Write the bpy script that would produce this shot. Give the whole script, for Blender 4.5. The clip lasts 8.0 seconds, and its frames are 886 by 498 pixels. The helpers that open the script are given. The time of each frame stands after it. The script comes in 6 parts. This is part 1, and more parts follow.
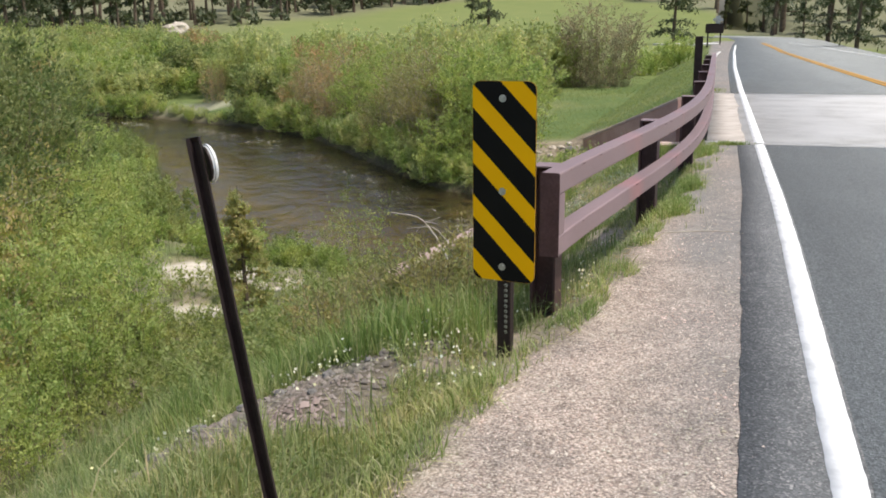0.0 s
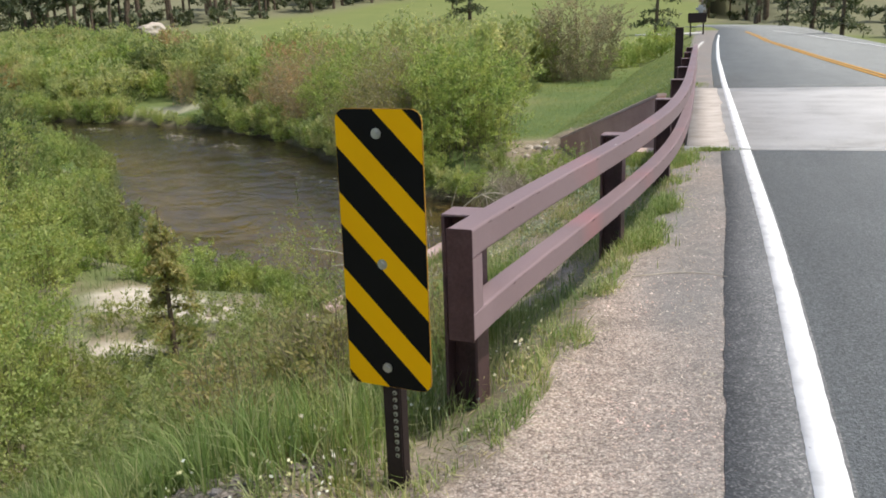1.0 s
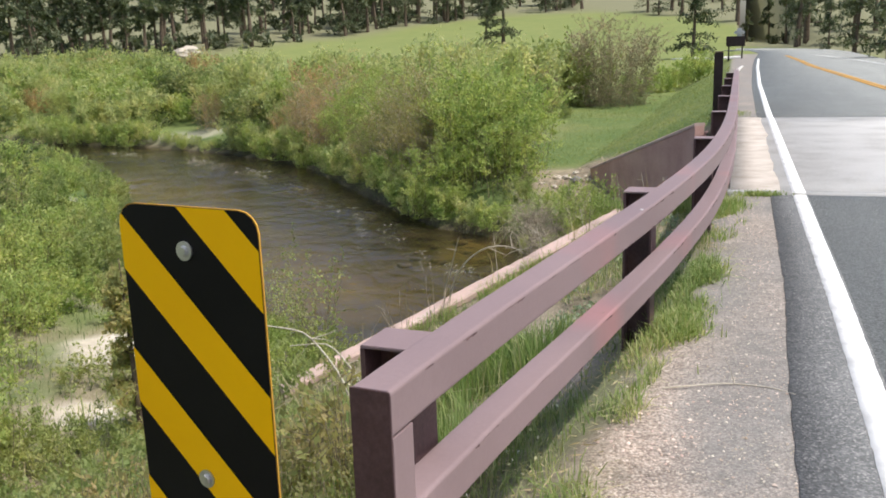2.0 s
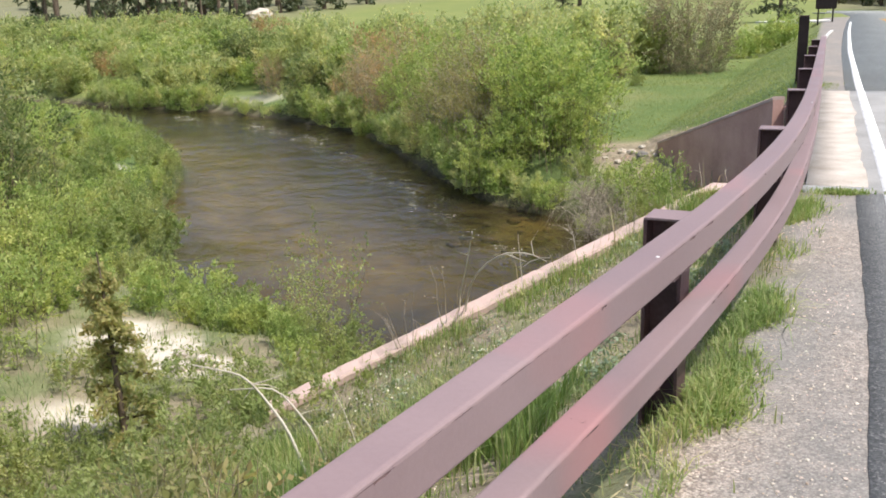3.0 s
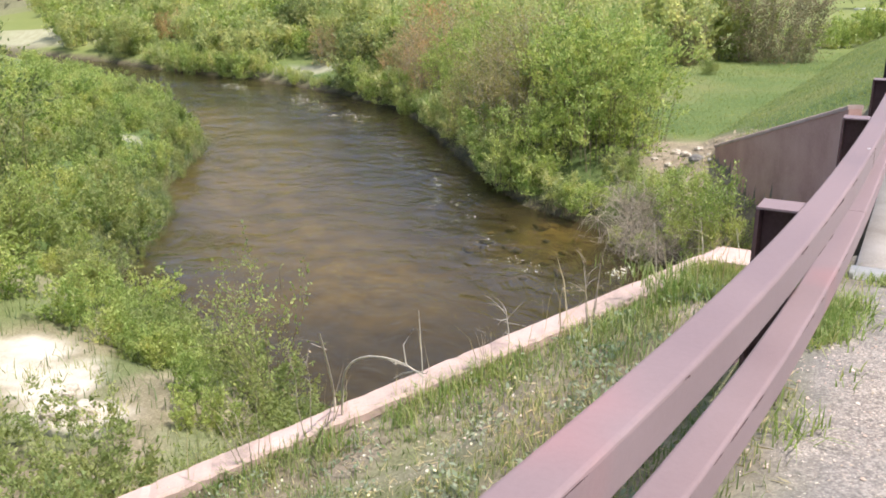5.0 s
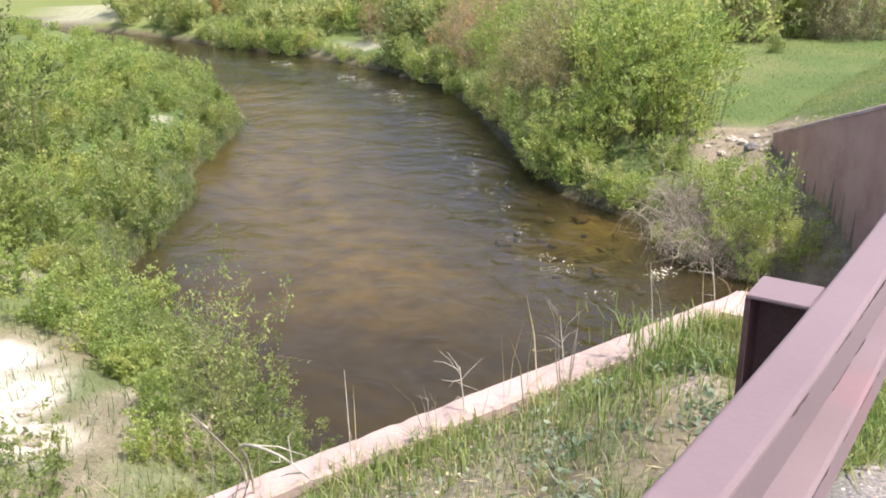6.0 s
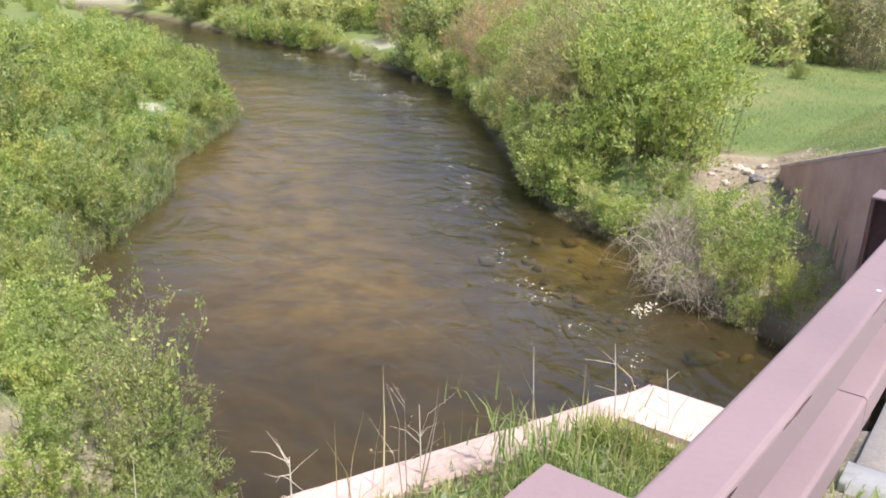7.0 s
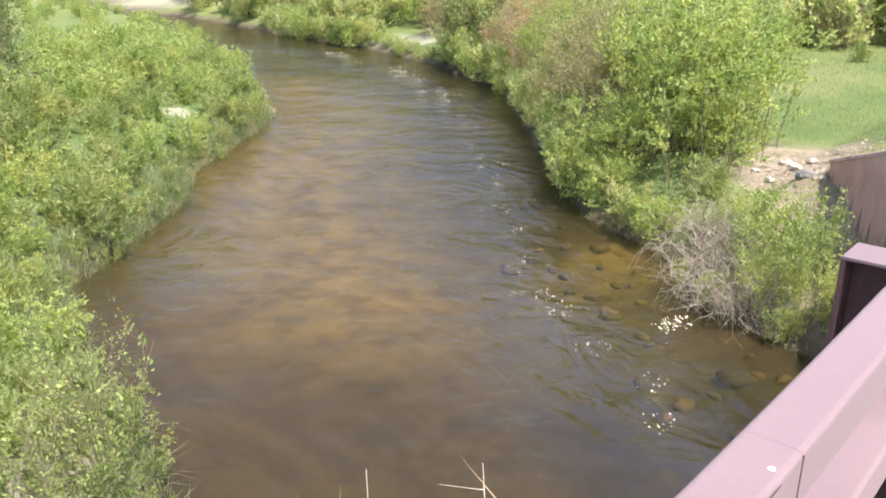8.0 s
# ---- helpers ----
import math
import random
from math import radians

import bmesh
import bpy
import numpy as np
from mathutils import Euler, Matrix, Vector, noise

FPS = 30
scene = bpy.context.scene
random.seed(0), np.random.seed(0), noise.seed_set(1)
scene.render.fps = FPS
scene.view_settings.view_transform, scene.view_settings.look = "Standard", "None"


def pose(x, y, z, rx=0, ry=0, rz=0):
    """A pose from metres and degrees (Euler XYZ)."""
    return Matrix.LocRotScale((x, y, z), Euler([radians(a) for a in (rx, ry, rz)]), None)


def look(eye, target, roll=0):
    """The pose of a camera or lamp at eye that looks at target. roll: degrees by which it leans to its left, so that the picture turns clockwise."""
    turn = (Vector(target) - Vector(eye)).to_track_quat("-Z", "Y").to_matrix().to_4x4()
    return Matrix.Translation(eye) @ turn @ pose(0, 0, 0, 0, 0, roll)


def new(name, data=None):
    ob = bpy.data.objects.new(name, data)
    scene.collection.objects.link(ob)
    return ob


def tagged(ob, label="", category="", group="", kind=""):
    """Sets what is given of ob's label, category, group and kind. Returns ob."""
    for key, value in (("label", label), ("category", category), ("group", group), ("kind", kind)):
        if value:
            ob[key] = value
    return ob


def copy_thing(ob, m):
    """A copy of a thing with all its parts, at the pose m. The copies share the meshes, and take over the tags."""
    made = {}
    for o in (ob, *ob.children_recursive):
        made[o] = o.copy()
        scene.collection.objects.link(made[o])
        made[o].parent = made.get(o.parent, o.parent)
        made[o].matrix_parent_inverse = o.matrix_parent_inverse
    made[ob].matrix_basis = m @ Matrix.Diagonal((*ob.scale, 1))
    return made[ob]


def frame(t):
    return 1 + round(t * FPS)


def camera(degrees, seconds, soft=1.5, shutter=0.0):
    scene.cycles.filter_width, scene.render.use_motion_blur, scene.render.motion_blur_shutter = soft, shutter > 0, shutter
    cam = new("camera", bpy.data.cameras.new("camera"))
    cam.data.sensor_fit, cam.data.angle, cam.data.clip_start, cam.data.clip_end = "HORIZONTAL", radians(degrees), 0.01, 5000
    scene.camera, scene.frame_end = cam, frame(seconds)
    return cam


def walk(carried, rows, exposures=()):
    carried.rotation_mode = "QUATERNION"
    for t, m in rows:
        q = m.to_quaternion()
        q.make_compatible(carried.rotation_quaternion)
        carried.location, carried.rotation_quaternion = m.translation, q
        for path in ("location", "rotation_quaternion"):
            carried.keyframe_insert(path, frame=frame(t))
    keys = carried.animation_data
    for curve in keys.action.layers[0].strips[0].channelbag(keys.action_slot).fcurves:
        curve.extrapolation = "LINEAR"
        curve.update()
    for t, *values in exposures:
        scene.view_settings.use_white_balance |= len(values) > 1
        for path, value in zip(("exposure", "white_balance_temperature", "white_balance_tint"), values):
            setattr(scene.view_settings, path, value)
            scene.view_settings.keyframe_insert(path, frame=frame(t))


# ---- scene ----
cam = camera(53.4, 8.0, soft=1.8)
PATH = [
    (0, (0.504, -0.476, 1.39), (-0.063, 1.378, 0.9), -0.7),
    (0.2, (0.523, -0.263, 1.41), (-0.033, 1.589, 0.899), -1.5),
    (0.5, (0.554, 0.148, 1.382), (0.113, 2.027, 0.859), -0.2),
    (1, (0.562, 0.817, 1.408), (0.018, 2.675, 0.906), -1.9),
    (1.2, (0.546, 1.061, 1.425), (-0.027, 2.926, 0.987), -2.2),
    (2.3, (0.478, 2.478, 1.396), (-0.192, 4.302, 0.924), -1.3),
    (2.5, (0.49, 2.683, 1.413), (-0.229, 4.472, 0.881), -1.4),
    (3, (0.533, 3.375, 1.411), (-0.236, 5.146, 0.887), -1.9),
    (3.5, (0.563, 3.973, 1.423), (-0.253, 5.719, 0.888), -1.5),
    (4, (0.651, 4.642, 1.411), (-0.081, 6.43, 0.896), 0.6),
    (4.2, (0.643, 4.876, 1.418), (-0.219, 6.599, 0.885), -1.3),
    (5.3, (0.661, 6.115, 1.403), (-0.257, 7.783, 0.792), 0.2),
    (5.5, (0.663, 6.329, 1.401), (-0.282, 7.963, 0.742), -0.6),
    (6, (0.625, 6.953, 1.405), (-0.4, 8.55, 0.773), -0.1),
    (6.5, (0.71, 7.46, 1.403), (-0.287, 9.084, 0.795), 2.2),
    (7, (0.706, 7.982, 1.389), (-0.355, 9.557, 0.76), 3.4),
    (7.5, (0.745, 8.554, 1.38), (-0.368, 10.068, 0.694), -1.6),
    (8, (0.771, 9.051, 1.399), (-0.402, 10.535, 0.748), 1.1),
]
EXPOSURES = [(0, 0.06, 6500, 10), (0.5, -0.1, 6500, 10), (1.2, 0.02, 6500, 10), (2.5, 0.34, 6500, 10), (4.0, 0.52, 6500, 11), (5.5, 0.66, 6400, 14), (6.5, 0.76, 6350, 16), (7.4, 0.84, 6350, 16), (8.0, 1.08, 6350, 16)]
walk(cam, [(t, look(eye, target, roll)) for t, eye, target, roll in PATH], EXPOSURES)

# ---- light ----
world = bpy.data.worlds.new("world")
scene.world = world
world.use_nodes = True
wn = world.node_tree
sky = wn.nodes.new("ShaderNodeTexSky")
sky.sky_type, sky.sun_disc = "NISHITA", False
SUN_AZ, SUN_EL = 97.0, 64.0  # degrees to the right of the road's direction, and up
sky.sun_elevation, sky.sun_rotation = radians(SUN_EL), radians(SUN_AZ)
sky.air_density, sky.dust_density = 1.0, 3.0
wn.nodes["Background"].inputs[1].default_value = 0.15
wn.links.new(sky.outputs[0], wn.nodes["Background"].inputs[0])
sun = new("sun", bpy.data.lights.new("sun", "SUN"))
sun.data.energy, sun.data.angle, sun.data.color = 3.6, radians(0.6), (1.0, 0.965, 0.91)
sun_way = Vector((math.sin(radians(SUN_AZ)) * math.cos(radians(SUN_EL)), math.cos(radians(SUN_AZ)) * math.cos(radians(SUN_EL)), math.sin(radians(SUN_EL))))
sun.matrix_world = look(sun_way * 50, (0, 0, 0))

rng = np.random.default_rng(7)


# ---- materials ----
def material(name):
    m = bpy.data.materials.new(name)
    m.use_nodes = True
    return m, m.node_tree, m.node_tree.nodes["Principled BSDF"]


def node(nt, kind, **sets):
    n = nt.nodes.new(kind)
    for key, value in sets.items():
        n.inputs[key.replace("_", " ")].default_value = value
    return n


def noise_tex(nt, scale, detail=4.0, rough=0.55, where=None, swirl=0.0):
    n = node(nt, "ShaderNodeTexNoise", Scale=scale, Detail=detail, Roughness=rough, Distortion=swirl)
    if where is None:
        where = nt.nodes.new("ShaderNodeTexCoord").outputs["Object"]
    nt.links.new(where, n.inputs["Vector"])
    return n.outputs["Fac"]


def ramp(nt, fac, *stops):
    r = nt.nodes.new("ShaderNodeValToRGB")
    els = r.color_ramp.elements
    while len(els) < len(stops):
        els.new(0.5)
    for e, (at, col) in zip(els, stops):
        e.position, e.color = at, (*col, 1)
    nt.links.new(fac, r.inputs[0])
    return r.outputs[0]


def mix(nt, fac, a, b, how="MIX"):
    m = nt.nodes.new("ShaderNodeMix")
    m.data_type, m.blend_type = "RGBA", how
    for sock, v in ((m.inputs[0], fac), (m.inputs[6], a), (m.inputs[7], b)):
        if isinstance(v, bpy.types.NodeSocket):
            nt.links.new(v, sock)
        elif isinstance(v, tuple):
            sock.default_value = (*v, 1)
        else:
            sock.default_value = v
    return m.outputs[2]


def mathn(nt, op, a, b=0.0):
    m = nt.nodes.new("ShaderNodeMath")
    m.operation = op
    for sock, v in ((m.inputs[0], a), (m.inputs[1], b)):
        if isinstance(v, bpy.types.NodeSocket):
            nt.links.new(v, sock)
        else:
            sock.default_value = v
    return m.outputs[0]


def bump(nt, bsdf, height, strength=0.3, dist=0.01):
    b = node(nt, "ShaderNodeBump", Strength=strength, Distance=dist)
    nt.links.new(height, b.inputs["Height"])
    nt.links.new(b.outputs[0], bsdf.inputs["Normal"])
    return b


def plain(name, colours, scale=8.0, rough=0.8, metal=0.0, bumps=0.2, fine=60.0, spec=0.3):
    """A surface that varies between colours at a broad and a fine scale."""
    m, nt, b = material(name)
    broad, grain = noise_tex(nt, scale), noise_tex(nt, fine, 6, 0.7)
    both = mathn(nt, "ADD", mathn(nt, "MULTIPLY", broad, 0.6), mathn(nt, "MULTIPLY", grain, 0.4))
    n = len(colours)
    nt.links.new(ramp(nt, both, *[(0.35 + 0.3 * i / max(1, n - 1), c) for i, c in enumerate(colours)]), b.inputs["Base Color"])
    b.inputs["Roughness"].default_value, b.inputs["Metallic"].default_value = rough, metal
    b.inputs["Specular IOR Level"].default_value = spec
    bump(nt, b, grain, bumps, 0.004)
    return m


def leafy(name, colours, through_light=0.35, rough=0.55):
    """Leaves or blades: each its own tint, some light shining through."""
    m, nt, b = material(name)
    geo = nt.nodes.new("ShaderNodeNewGeometry")
    info = nt.nodes.new("ShaderNodeObjectInfo")
    fac = mathn(nt, "ADD", mathn(nt, "MULTIPLY", geo.outputs["Random Per Island"], 0.85), mathn(nt, "MULTIPLY", info.outputs["Random"], 0.15))
    n = len(colours)
    col = ramp(nt, fac, *[(i / (n - 1), c) for i, c in enumerate(colours)])
    patch = noise_tex(nt, 1.5, 3, 0.6, geo.outputs["Position"])
    col = mix(nt, 1.0, col, ramp(nt, patch, (0.32, (0.62, 0.72, 0.64)), (0.5, (1.0, 1.0, 1.0)), (0.68, (1.28, 1.12, 1.15))), "MULTIPLY")
    nt.links.new(col, b.inputs["Base Color"])
    b.inputs["Roughness"].default_value, b.inputs["Specular IOR Level"].default_value = rough, 0.35
    tr = nt.nodes.new("ShaderNodeBsdfTranslucent")
    nt.links.new(mix(nt, 1.0, col, (1.15, 1.18, 0.85), "MULTIPLY"), tr.inputs["Color"])
    sh = nt.nodes.new("ShaderNodeMixShader")
    sh.inputs[0].default_value = through_light
    nt.links.new(b.outputs[0], sh.inputs[1])
    nt.links.new(tr.outputs[0], sh.inputs[2])
    nt.links.new(sh.outputs[0], nt.nodes["Material Output"].inputs[0])
    return m


def ground_material():
    """Soil with grass thatch, gravel, sand and stream-bed, where the named layers lie."""
    m, nt, b = material("ground_soil")
    pos = nt.nodes.new("ShaderNodeNewGeometry").outputs["Position"]

    def layer(name):
        a = nt.nodes.new("ShaderNodeAttribute")
        a.attribute_name = name
        return a.outputs["Fac"]

    wide, mid, fine = noise_tex(nt, 0.25, 4, 0.6, pos), noise_tex(nt, 2.5, 5, 0.65, pos), noise_tex(nt, 45, 5, 0.7, pos)
    grass = mix(nt, 1.0, ramp(nt, wide, (0.35, (0.095, 0.145, 0.045)), (0.5, (0.13, 0.175, 0.058)), (0.68, (0.19, 0.205, 0.08))),
                ramp(nt, fine, (0.3, (0.6, 0.6, 0.6)), (0.7, (1.3, 1.3, 1.3))), "MULTIPLY")
    # far grass is paler: the haze over it is put into its colour
    grass = mix(nt, layer("distance"), grass, mix(nt, wide, (0.14, 0.185, 0.055), (0.235, 0.25, 0.085)))
    soil = ramp(nt, mathn(nt, "ADD", mathn(nt, "MULTIPLY", mid, 0.5), mathn(nt, "MULTIPLY", fine, 0.5)),
                (0.35, (0.14, 0.115, 0.075)), (0.5, (0.24, 0.2, 0.135)), (0.65, (0.42, 0.36, 0.26)))
    vor = node(nt, "ShaderNodeTexVoronoi", Scale=105.0)
    nt.links.new(pos, vor.inputs["Vector"])
    stone = ramp(nt, vor.outputs["Color"], (0.1, (0.32, 0.262, 0.222)), (0.4, (0.54, 0.46, 0.39)), (0.7, (0.71, 0.63, 0.55)), (0.95, (0.52, 0.41, 0.35)))
    stone = mix(nt, 1.0, stone, ramp(nt, mathn(nt, "ADD", mathn(nt, "MULTIPLY", mid, 0.5), mathn(nt, "MULTIPLY", noise_tex(nt, 14, 5, 0.7, pos), 0.5)), (0.35, (0.46, 0.46, 0.46)), (0.62, (0.97, 0.93, 0.9))), "MULTIPLY")
    stone = mix(nt, 1.0, stone, ramp(nt, noise_tex(nt, 70, 4, 0.8, pos), (0.38, (0.55, 0.53, 0.52)), (0.5, (0.98, 0.98, 0.98)), (0.62, (1.3, 1.28, 1.25))), "MULTIPLY")
    # shade in the gaps between pebbles, painted as darker cell edges
    stone = mix(nt, 1.0, stone, ramp(nt, vor.outputs["Distance"], (0.15, (1.1, 1.1, 1.1)), (0.75, (0.68, 0.67, 0.66))), "MULTIPLY")
    worn = mix(nt, 0.55, mix(nt, 1.0, stone, (0.74, 0.8, 0.84), "MULTIPLY"), (0.225, 0.22, 0.212))
    stone = mix(nt, layer("worn"), stone, worn)
    sand = ramp(nt, mathn(nt, "ADD", mathn(nt, "MULTIPLY", mid, 0.7), mathn(nt, "MULTIPLY", fine, 0.3)),
                (0.3, (0.36, 0.31, 0.24)), (0.5, (0.54, 0.48, 0.39)), (0.7, (0.68, 0.62, 0.53)))
    bed = ramp(nt, mathn(nt, "ADD", mathn(nt, "MULTIPLY", noise_tex(nt, 2.4, 6, 0.7, pos), 0.42), mathn(nt, "MULTIPLY", noise_tex(nt, 0.36, 3, 0.5, pos), 0.58)),
               (0.36, (0.04, 0.032, 0.02)), (0.48, (0.066, 0.053, 0.032)), (0.58, (0.098, 0.078, 0.042)), (0.68, (0.075, 0.061, 0.038)))
    gold = mathn(nt, "MULTIPLY", layer("shoal"), ramp(nt, noise_tex(nt, 1.3, 5, 0.65, pos), (0.36, (0.35, 0.35, 0.35)), (0.64, (1, 1, 1))))
    bed = mix(nt, gold, bed, mix(nt, fine, (0.24, 0.178, 0.055), (0.34, 0.255, 0.08)))
    col = mix(nt, layer("lawn"), soil, grass)
    col = mix(nt, layer("woods"), col, mix(nt, mid, (0.13, 0.135, 0.075), (0.27, 0.25, 0.16)))
    col = mix(nt, layer("gravel"), col, stone)
    col = mix(nt, layer("sand"), col, sand)
    col = mix(nt, layer("bed"), col, bed)
    col = mix(nt, layer("mud"), col, mix(nt, fine, (0.03, 0.026, 0.018), (0.085, 0.07, 0.045)))
    nt.links.new(col, b.inputs["Base Color"])
    b.inputs["Roughness"].default_value, b.inputs["Specular IOR Level"].default_value = 0.92, 0.2
    bump(nt, b, mathn(nt, "ADD", fine, mathn(nt, "MULTIPLY", vor.outputs["Distance"], mathn(nt, "MULTIPLY", layer("gravel"), -0.5))), 0.55, 0.008)
    return m


def asphalt_material(name, dark, light, fleck):
    m, nt, b = material(name)
    pos = nt.nodes.new("ShaderNodeNewGeometry").outputs["Position"]
    vor = node(nt, "ShaderNodeTexVoronoi", Scale=130.0)
    nt.links.new(pos, vor.inputs["Vector"])
    st = node(nt, "ShaderNodeMapping")
    st.inputs["Scale"].default_value = (1.0, 0.12, 1.0)
    nt.links.new(pos, st.inputs[0])
    streak, broad = noise_tex(nt, 2.2, 4, 0.6, st.outputs[0]), noise_tex(nt, 0.6, 4, 0.6, pos)
    base = ramp(nt, mathn(nt, "ADD", mathn(nt, "MULTIPLY", streak, 0.4), mathn(nt, "ADD", mathn(nt, "MULTIPLY", broad, 0.3), mathn(nt, "MULTIPLY", noise_tex(nt, 17, 5, 0.75, pos), 0.3))), (0.35, dark), (0.65, light))
    col = mix(nt, 1.0, base, ramp(nt, vor.outputs["Color"], (0.2, (0.7, 0.7, 0.7)), (0.7, (1.15, 1.15, 1.15)), (0.93, fleck)), "MULTIPLY")
    nt.links.new(col, b.inputs["Base Color"])
    b.inputs["Roughness"].default_value, b.inputs["Specular IOR Level"].default_value = 0.85, 0.35
    bump(nt, b, vor.outputs["Distance"], 0.25, 0.004)
    return m


def water_material():
    """Shallow brown water: tinted see-through, glossy, with small running ripples."""
    m, nt, b = material("stream_water")
    nt.nodes.remove(b)
    pos = nt.nodes.new("ShaderNodeNewGeometry").outputs["Position"]
    mp = node(nt, "ShaderNodeMapping")
    mp.inputs["Scale"].default_value = (0.8, 0.8, 0.8)
    mp.inputs["Rotation"].default_value = (0, 0, radians(-50))
    nt.links.new(pos, mp.inputs[0])
    st = node(nt, "ShaderNodeMapping")
    st.inputs["Scale"].default_value = (1.0, 0.55, 1.0)
    nt.links.new(mp.outputs[0], st.inputs[0])
    swell = mathn(nt, "MULTIPLY", noise_tex(nt, 0.7, 2, 0.5, mp.outputs[0], 0.8), 1.3)
    rolls = noise_tex(nt, 1.7, 3, 0.5, st.outputs[0], 1.6)
    ripples = mathn(nt, "MULTIPLY", noise_tex(nt, 4.2, 5, 0.6, mp.outputs[0], 0.9), 0.38)
    waves = mathn(nt, "ADD", rolls, mathn(nt, "ADD", swell, ripples))
    rif = nt.nodes.new("ShaderNodeAttribute")
    rif.attribute_name = "riffle"
    waves = mathn(nt, "MULTIPLY", waves, mathn(nt, "ADD", mathn(nt, "MULTIPLY", rif.outputs["Fac"], 1.5), 0.6))
    bp = node(nt, "ShaderNodeBump", Strength=1.0, Distance=0.065)
    nt.links.new(waves, bp.inputs["Height"])
    gl = node(nt, "ShaderNodeBsdfGlossy", Roughness=0.04)
    nt.links.new(bp.outputs[0], gl.inputs["Normal"])
    tp = node(nt, "ShaderNodeBsdfTransparent")
    tp.inputs[0].default_value = (0.79, 0.73, 0.55, 1)
    silt = node(nt, "ShaderNodeBsdfDiffuse")
    silt.inputs[0].default_value = (0.08, 0.068, 0.046, 1)
    body = nt.nodes.new("ShaderNodeMixShader")
    body.inputs[0].default_value = 0.13
    nt.links.new(tp.outputs[0], body.inputs[1])
    nt.links.new(silt.outputs[0], body.inputs[2])
    fr = node(nt, "ShaderNodeFresnel", IOR=1.35)
    nt.links.new(bp.outputs[0], fr.inputs["Normal"])
    sh = nt.nodes.new("ShaderNodeMixShader")
    sheen = mathn(nt, "ADD", fr.outputs[0], mathn(nt, "MULTIPLY", rif.outputs["Fac"], 0.13))
    nt.links.new(sheen, sh.inputs[0])
    nt.links.new(body.outputs[0], sh.inputs[1])
    nt.links.new(gl.outputs[0], sh.inputs[2])
    nt.links.new(sh.outputs[0], nt.nodes["Material Output"].inputs[0])
    return m


def rail_paint():
    """Faded brown paint on steel: chalky, with redder patches, scrapes and dark chips."""
    m, nt, b = material("faded_brown_paint")
    pos = nt.nodes.new("ShaderNodeNewGeometry").outputs["Position"]
    broad, grain, chip = noise_tex(nt, 1.3, 4, 0.6, pos), noise_tex(nt, 70, 5, 0.7, pos), noise_tex(nt, 9, 6, 0.75, pos)
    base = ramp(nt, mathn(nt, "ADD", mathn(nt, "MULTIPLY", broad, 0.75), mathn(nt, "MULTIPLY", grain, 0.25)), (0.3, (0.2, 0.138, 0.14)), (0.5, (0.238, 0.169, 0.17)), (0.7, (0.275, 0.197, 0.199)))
    red = ramp(nt, noise_tex(nt, 0.9, 3, 0.5, pos), (0.58, (0, 0, 0)), (0.7, (0.5, 0.5, 0.5)))
    col = mix(nt, red, base, (0.4, 0.17, 0.165))
    col = mix(nt, ramp(nt, chip, (0.69, (0, 0, 0)), (0.74, (1, 1, 1))), col, (0.1, 0.055, 0.05))
    nt.links.new(col, b.inputs["Base Color"])
    nt.links.new(ramp(nt, broad, (0.3, (0.45, 0.45, 0.45)), (0.7, (0.65, 0.65, 0.65))), b.inputs["Roughness"])
    b.inputs["Specular IOR Level"].default_value = 0.45
    bump(nt, b, mathn(nt, "ADD", grain, mathn(nt, "MULTIPLY", chip, 0.6)), 0.12, 0.004)
    return m


GROUND = ground_material()
ASPHALT = asphalt_material("asphalt", (0.235, 0.241, 0.226), (0.315, 0.325, 0.305), (1.45, 1.45, 1.45))
ASPHALT_EDGE = asphalt_material("dark_asphalt", (0.075, 0.079, 0.08), (0.22, 0.222, 0.218), (2.2, 2.1, 2.0))
WATER = water_material()
CONCRETE = plain("concrete", [(0.48, 0.46, 0.42), (0.63, 0.61, 0.57), (0.72, 0.7, 0.66)], 1.2, 0.85, 0, 0.2, 40)
PALE_CONCRETE = plain("pale_concrete", [(0.5, 0.48, 0.44), (0.66, 0.64, 0.6), (0.74, 0.72, 0.68)], 4, 0.85, 0, 0.3, 50)
DUSTY_CONCRETE = plain("dusty_concrete", [(0.34, 0.295, 0.25), (0.45, 0.4, 0.35), (0.54, 0.495, 0.45)], 3.0, 0.9, 0, 0.4, 80)
PINK_CONCRETE = plain("pink_concrete", [(0.38, 0.29, 0.24), (0.52, 0.385, 0.325), (0.6, 0.43, 0.37), (0.63, 0.5, 0.44)], 3.0, 0.85, 0, 0.3, 50)
RED_WALL = plain("stained_concrete", [(0.43, 0.245, 0.195), (0.56, 0.335, 0.275), (0.65, 0.41, 0.345)], 1.6, 0.8, 0, 0.2, 40)
RAIL = rail_paint()
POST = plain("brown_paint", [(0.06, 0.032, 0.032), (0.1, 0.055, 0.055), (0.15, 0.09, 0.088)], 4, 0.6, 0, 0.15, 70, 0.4)
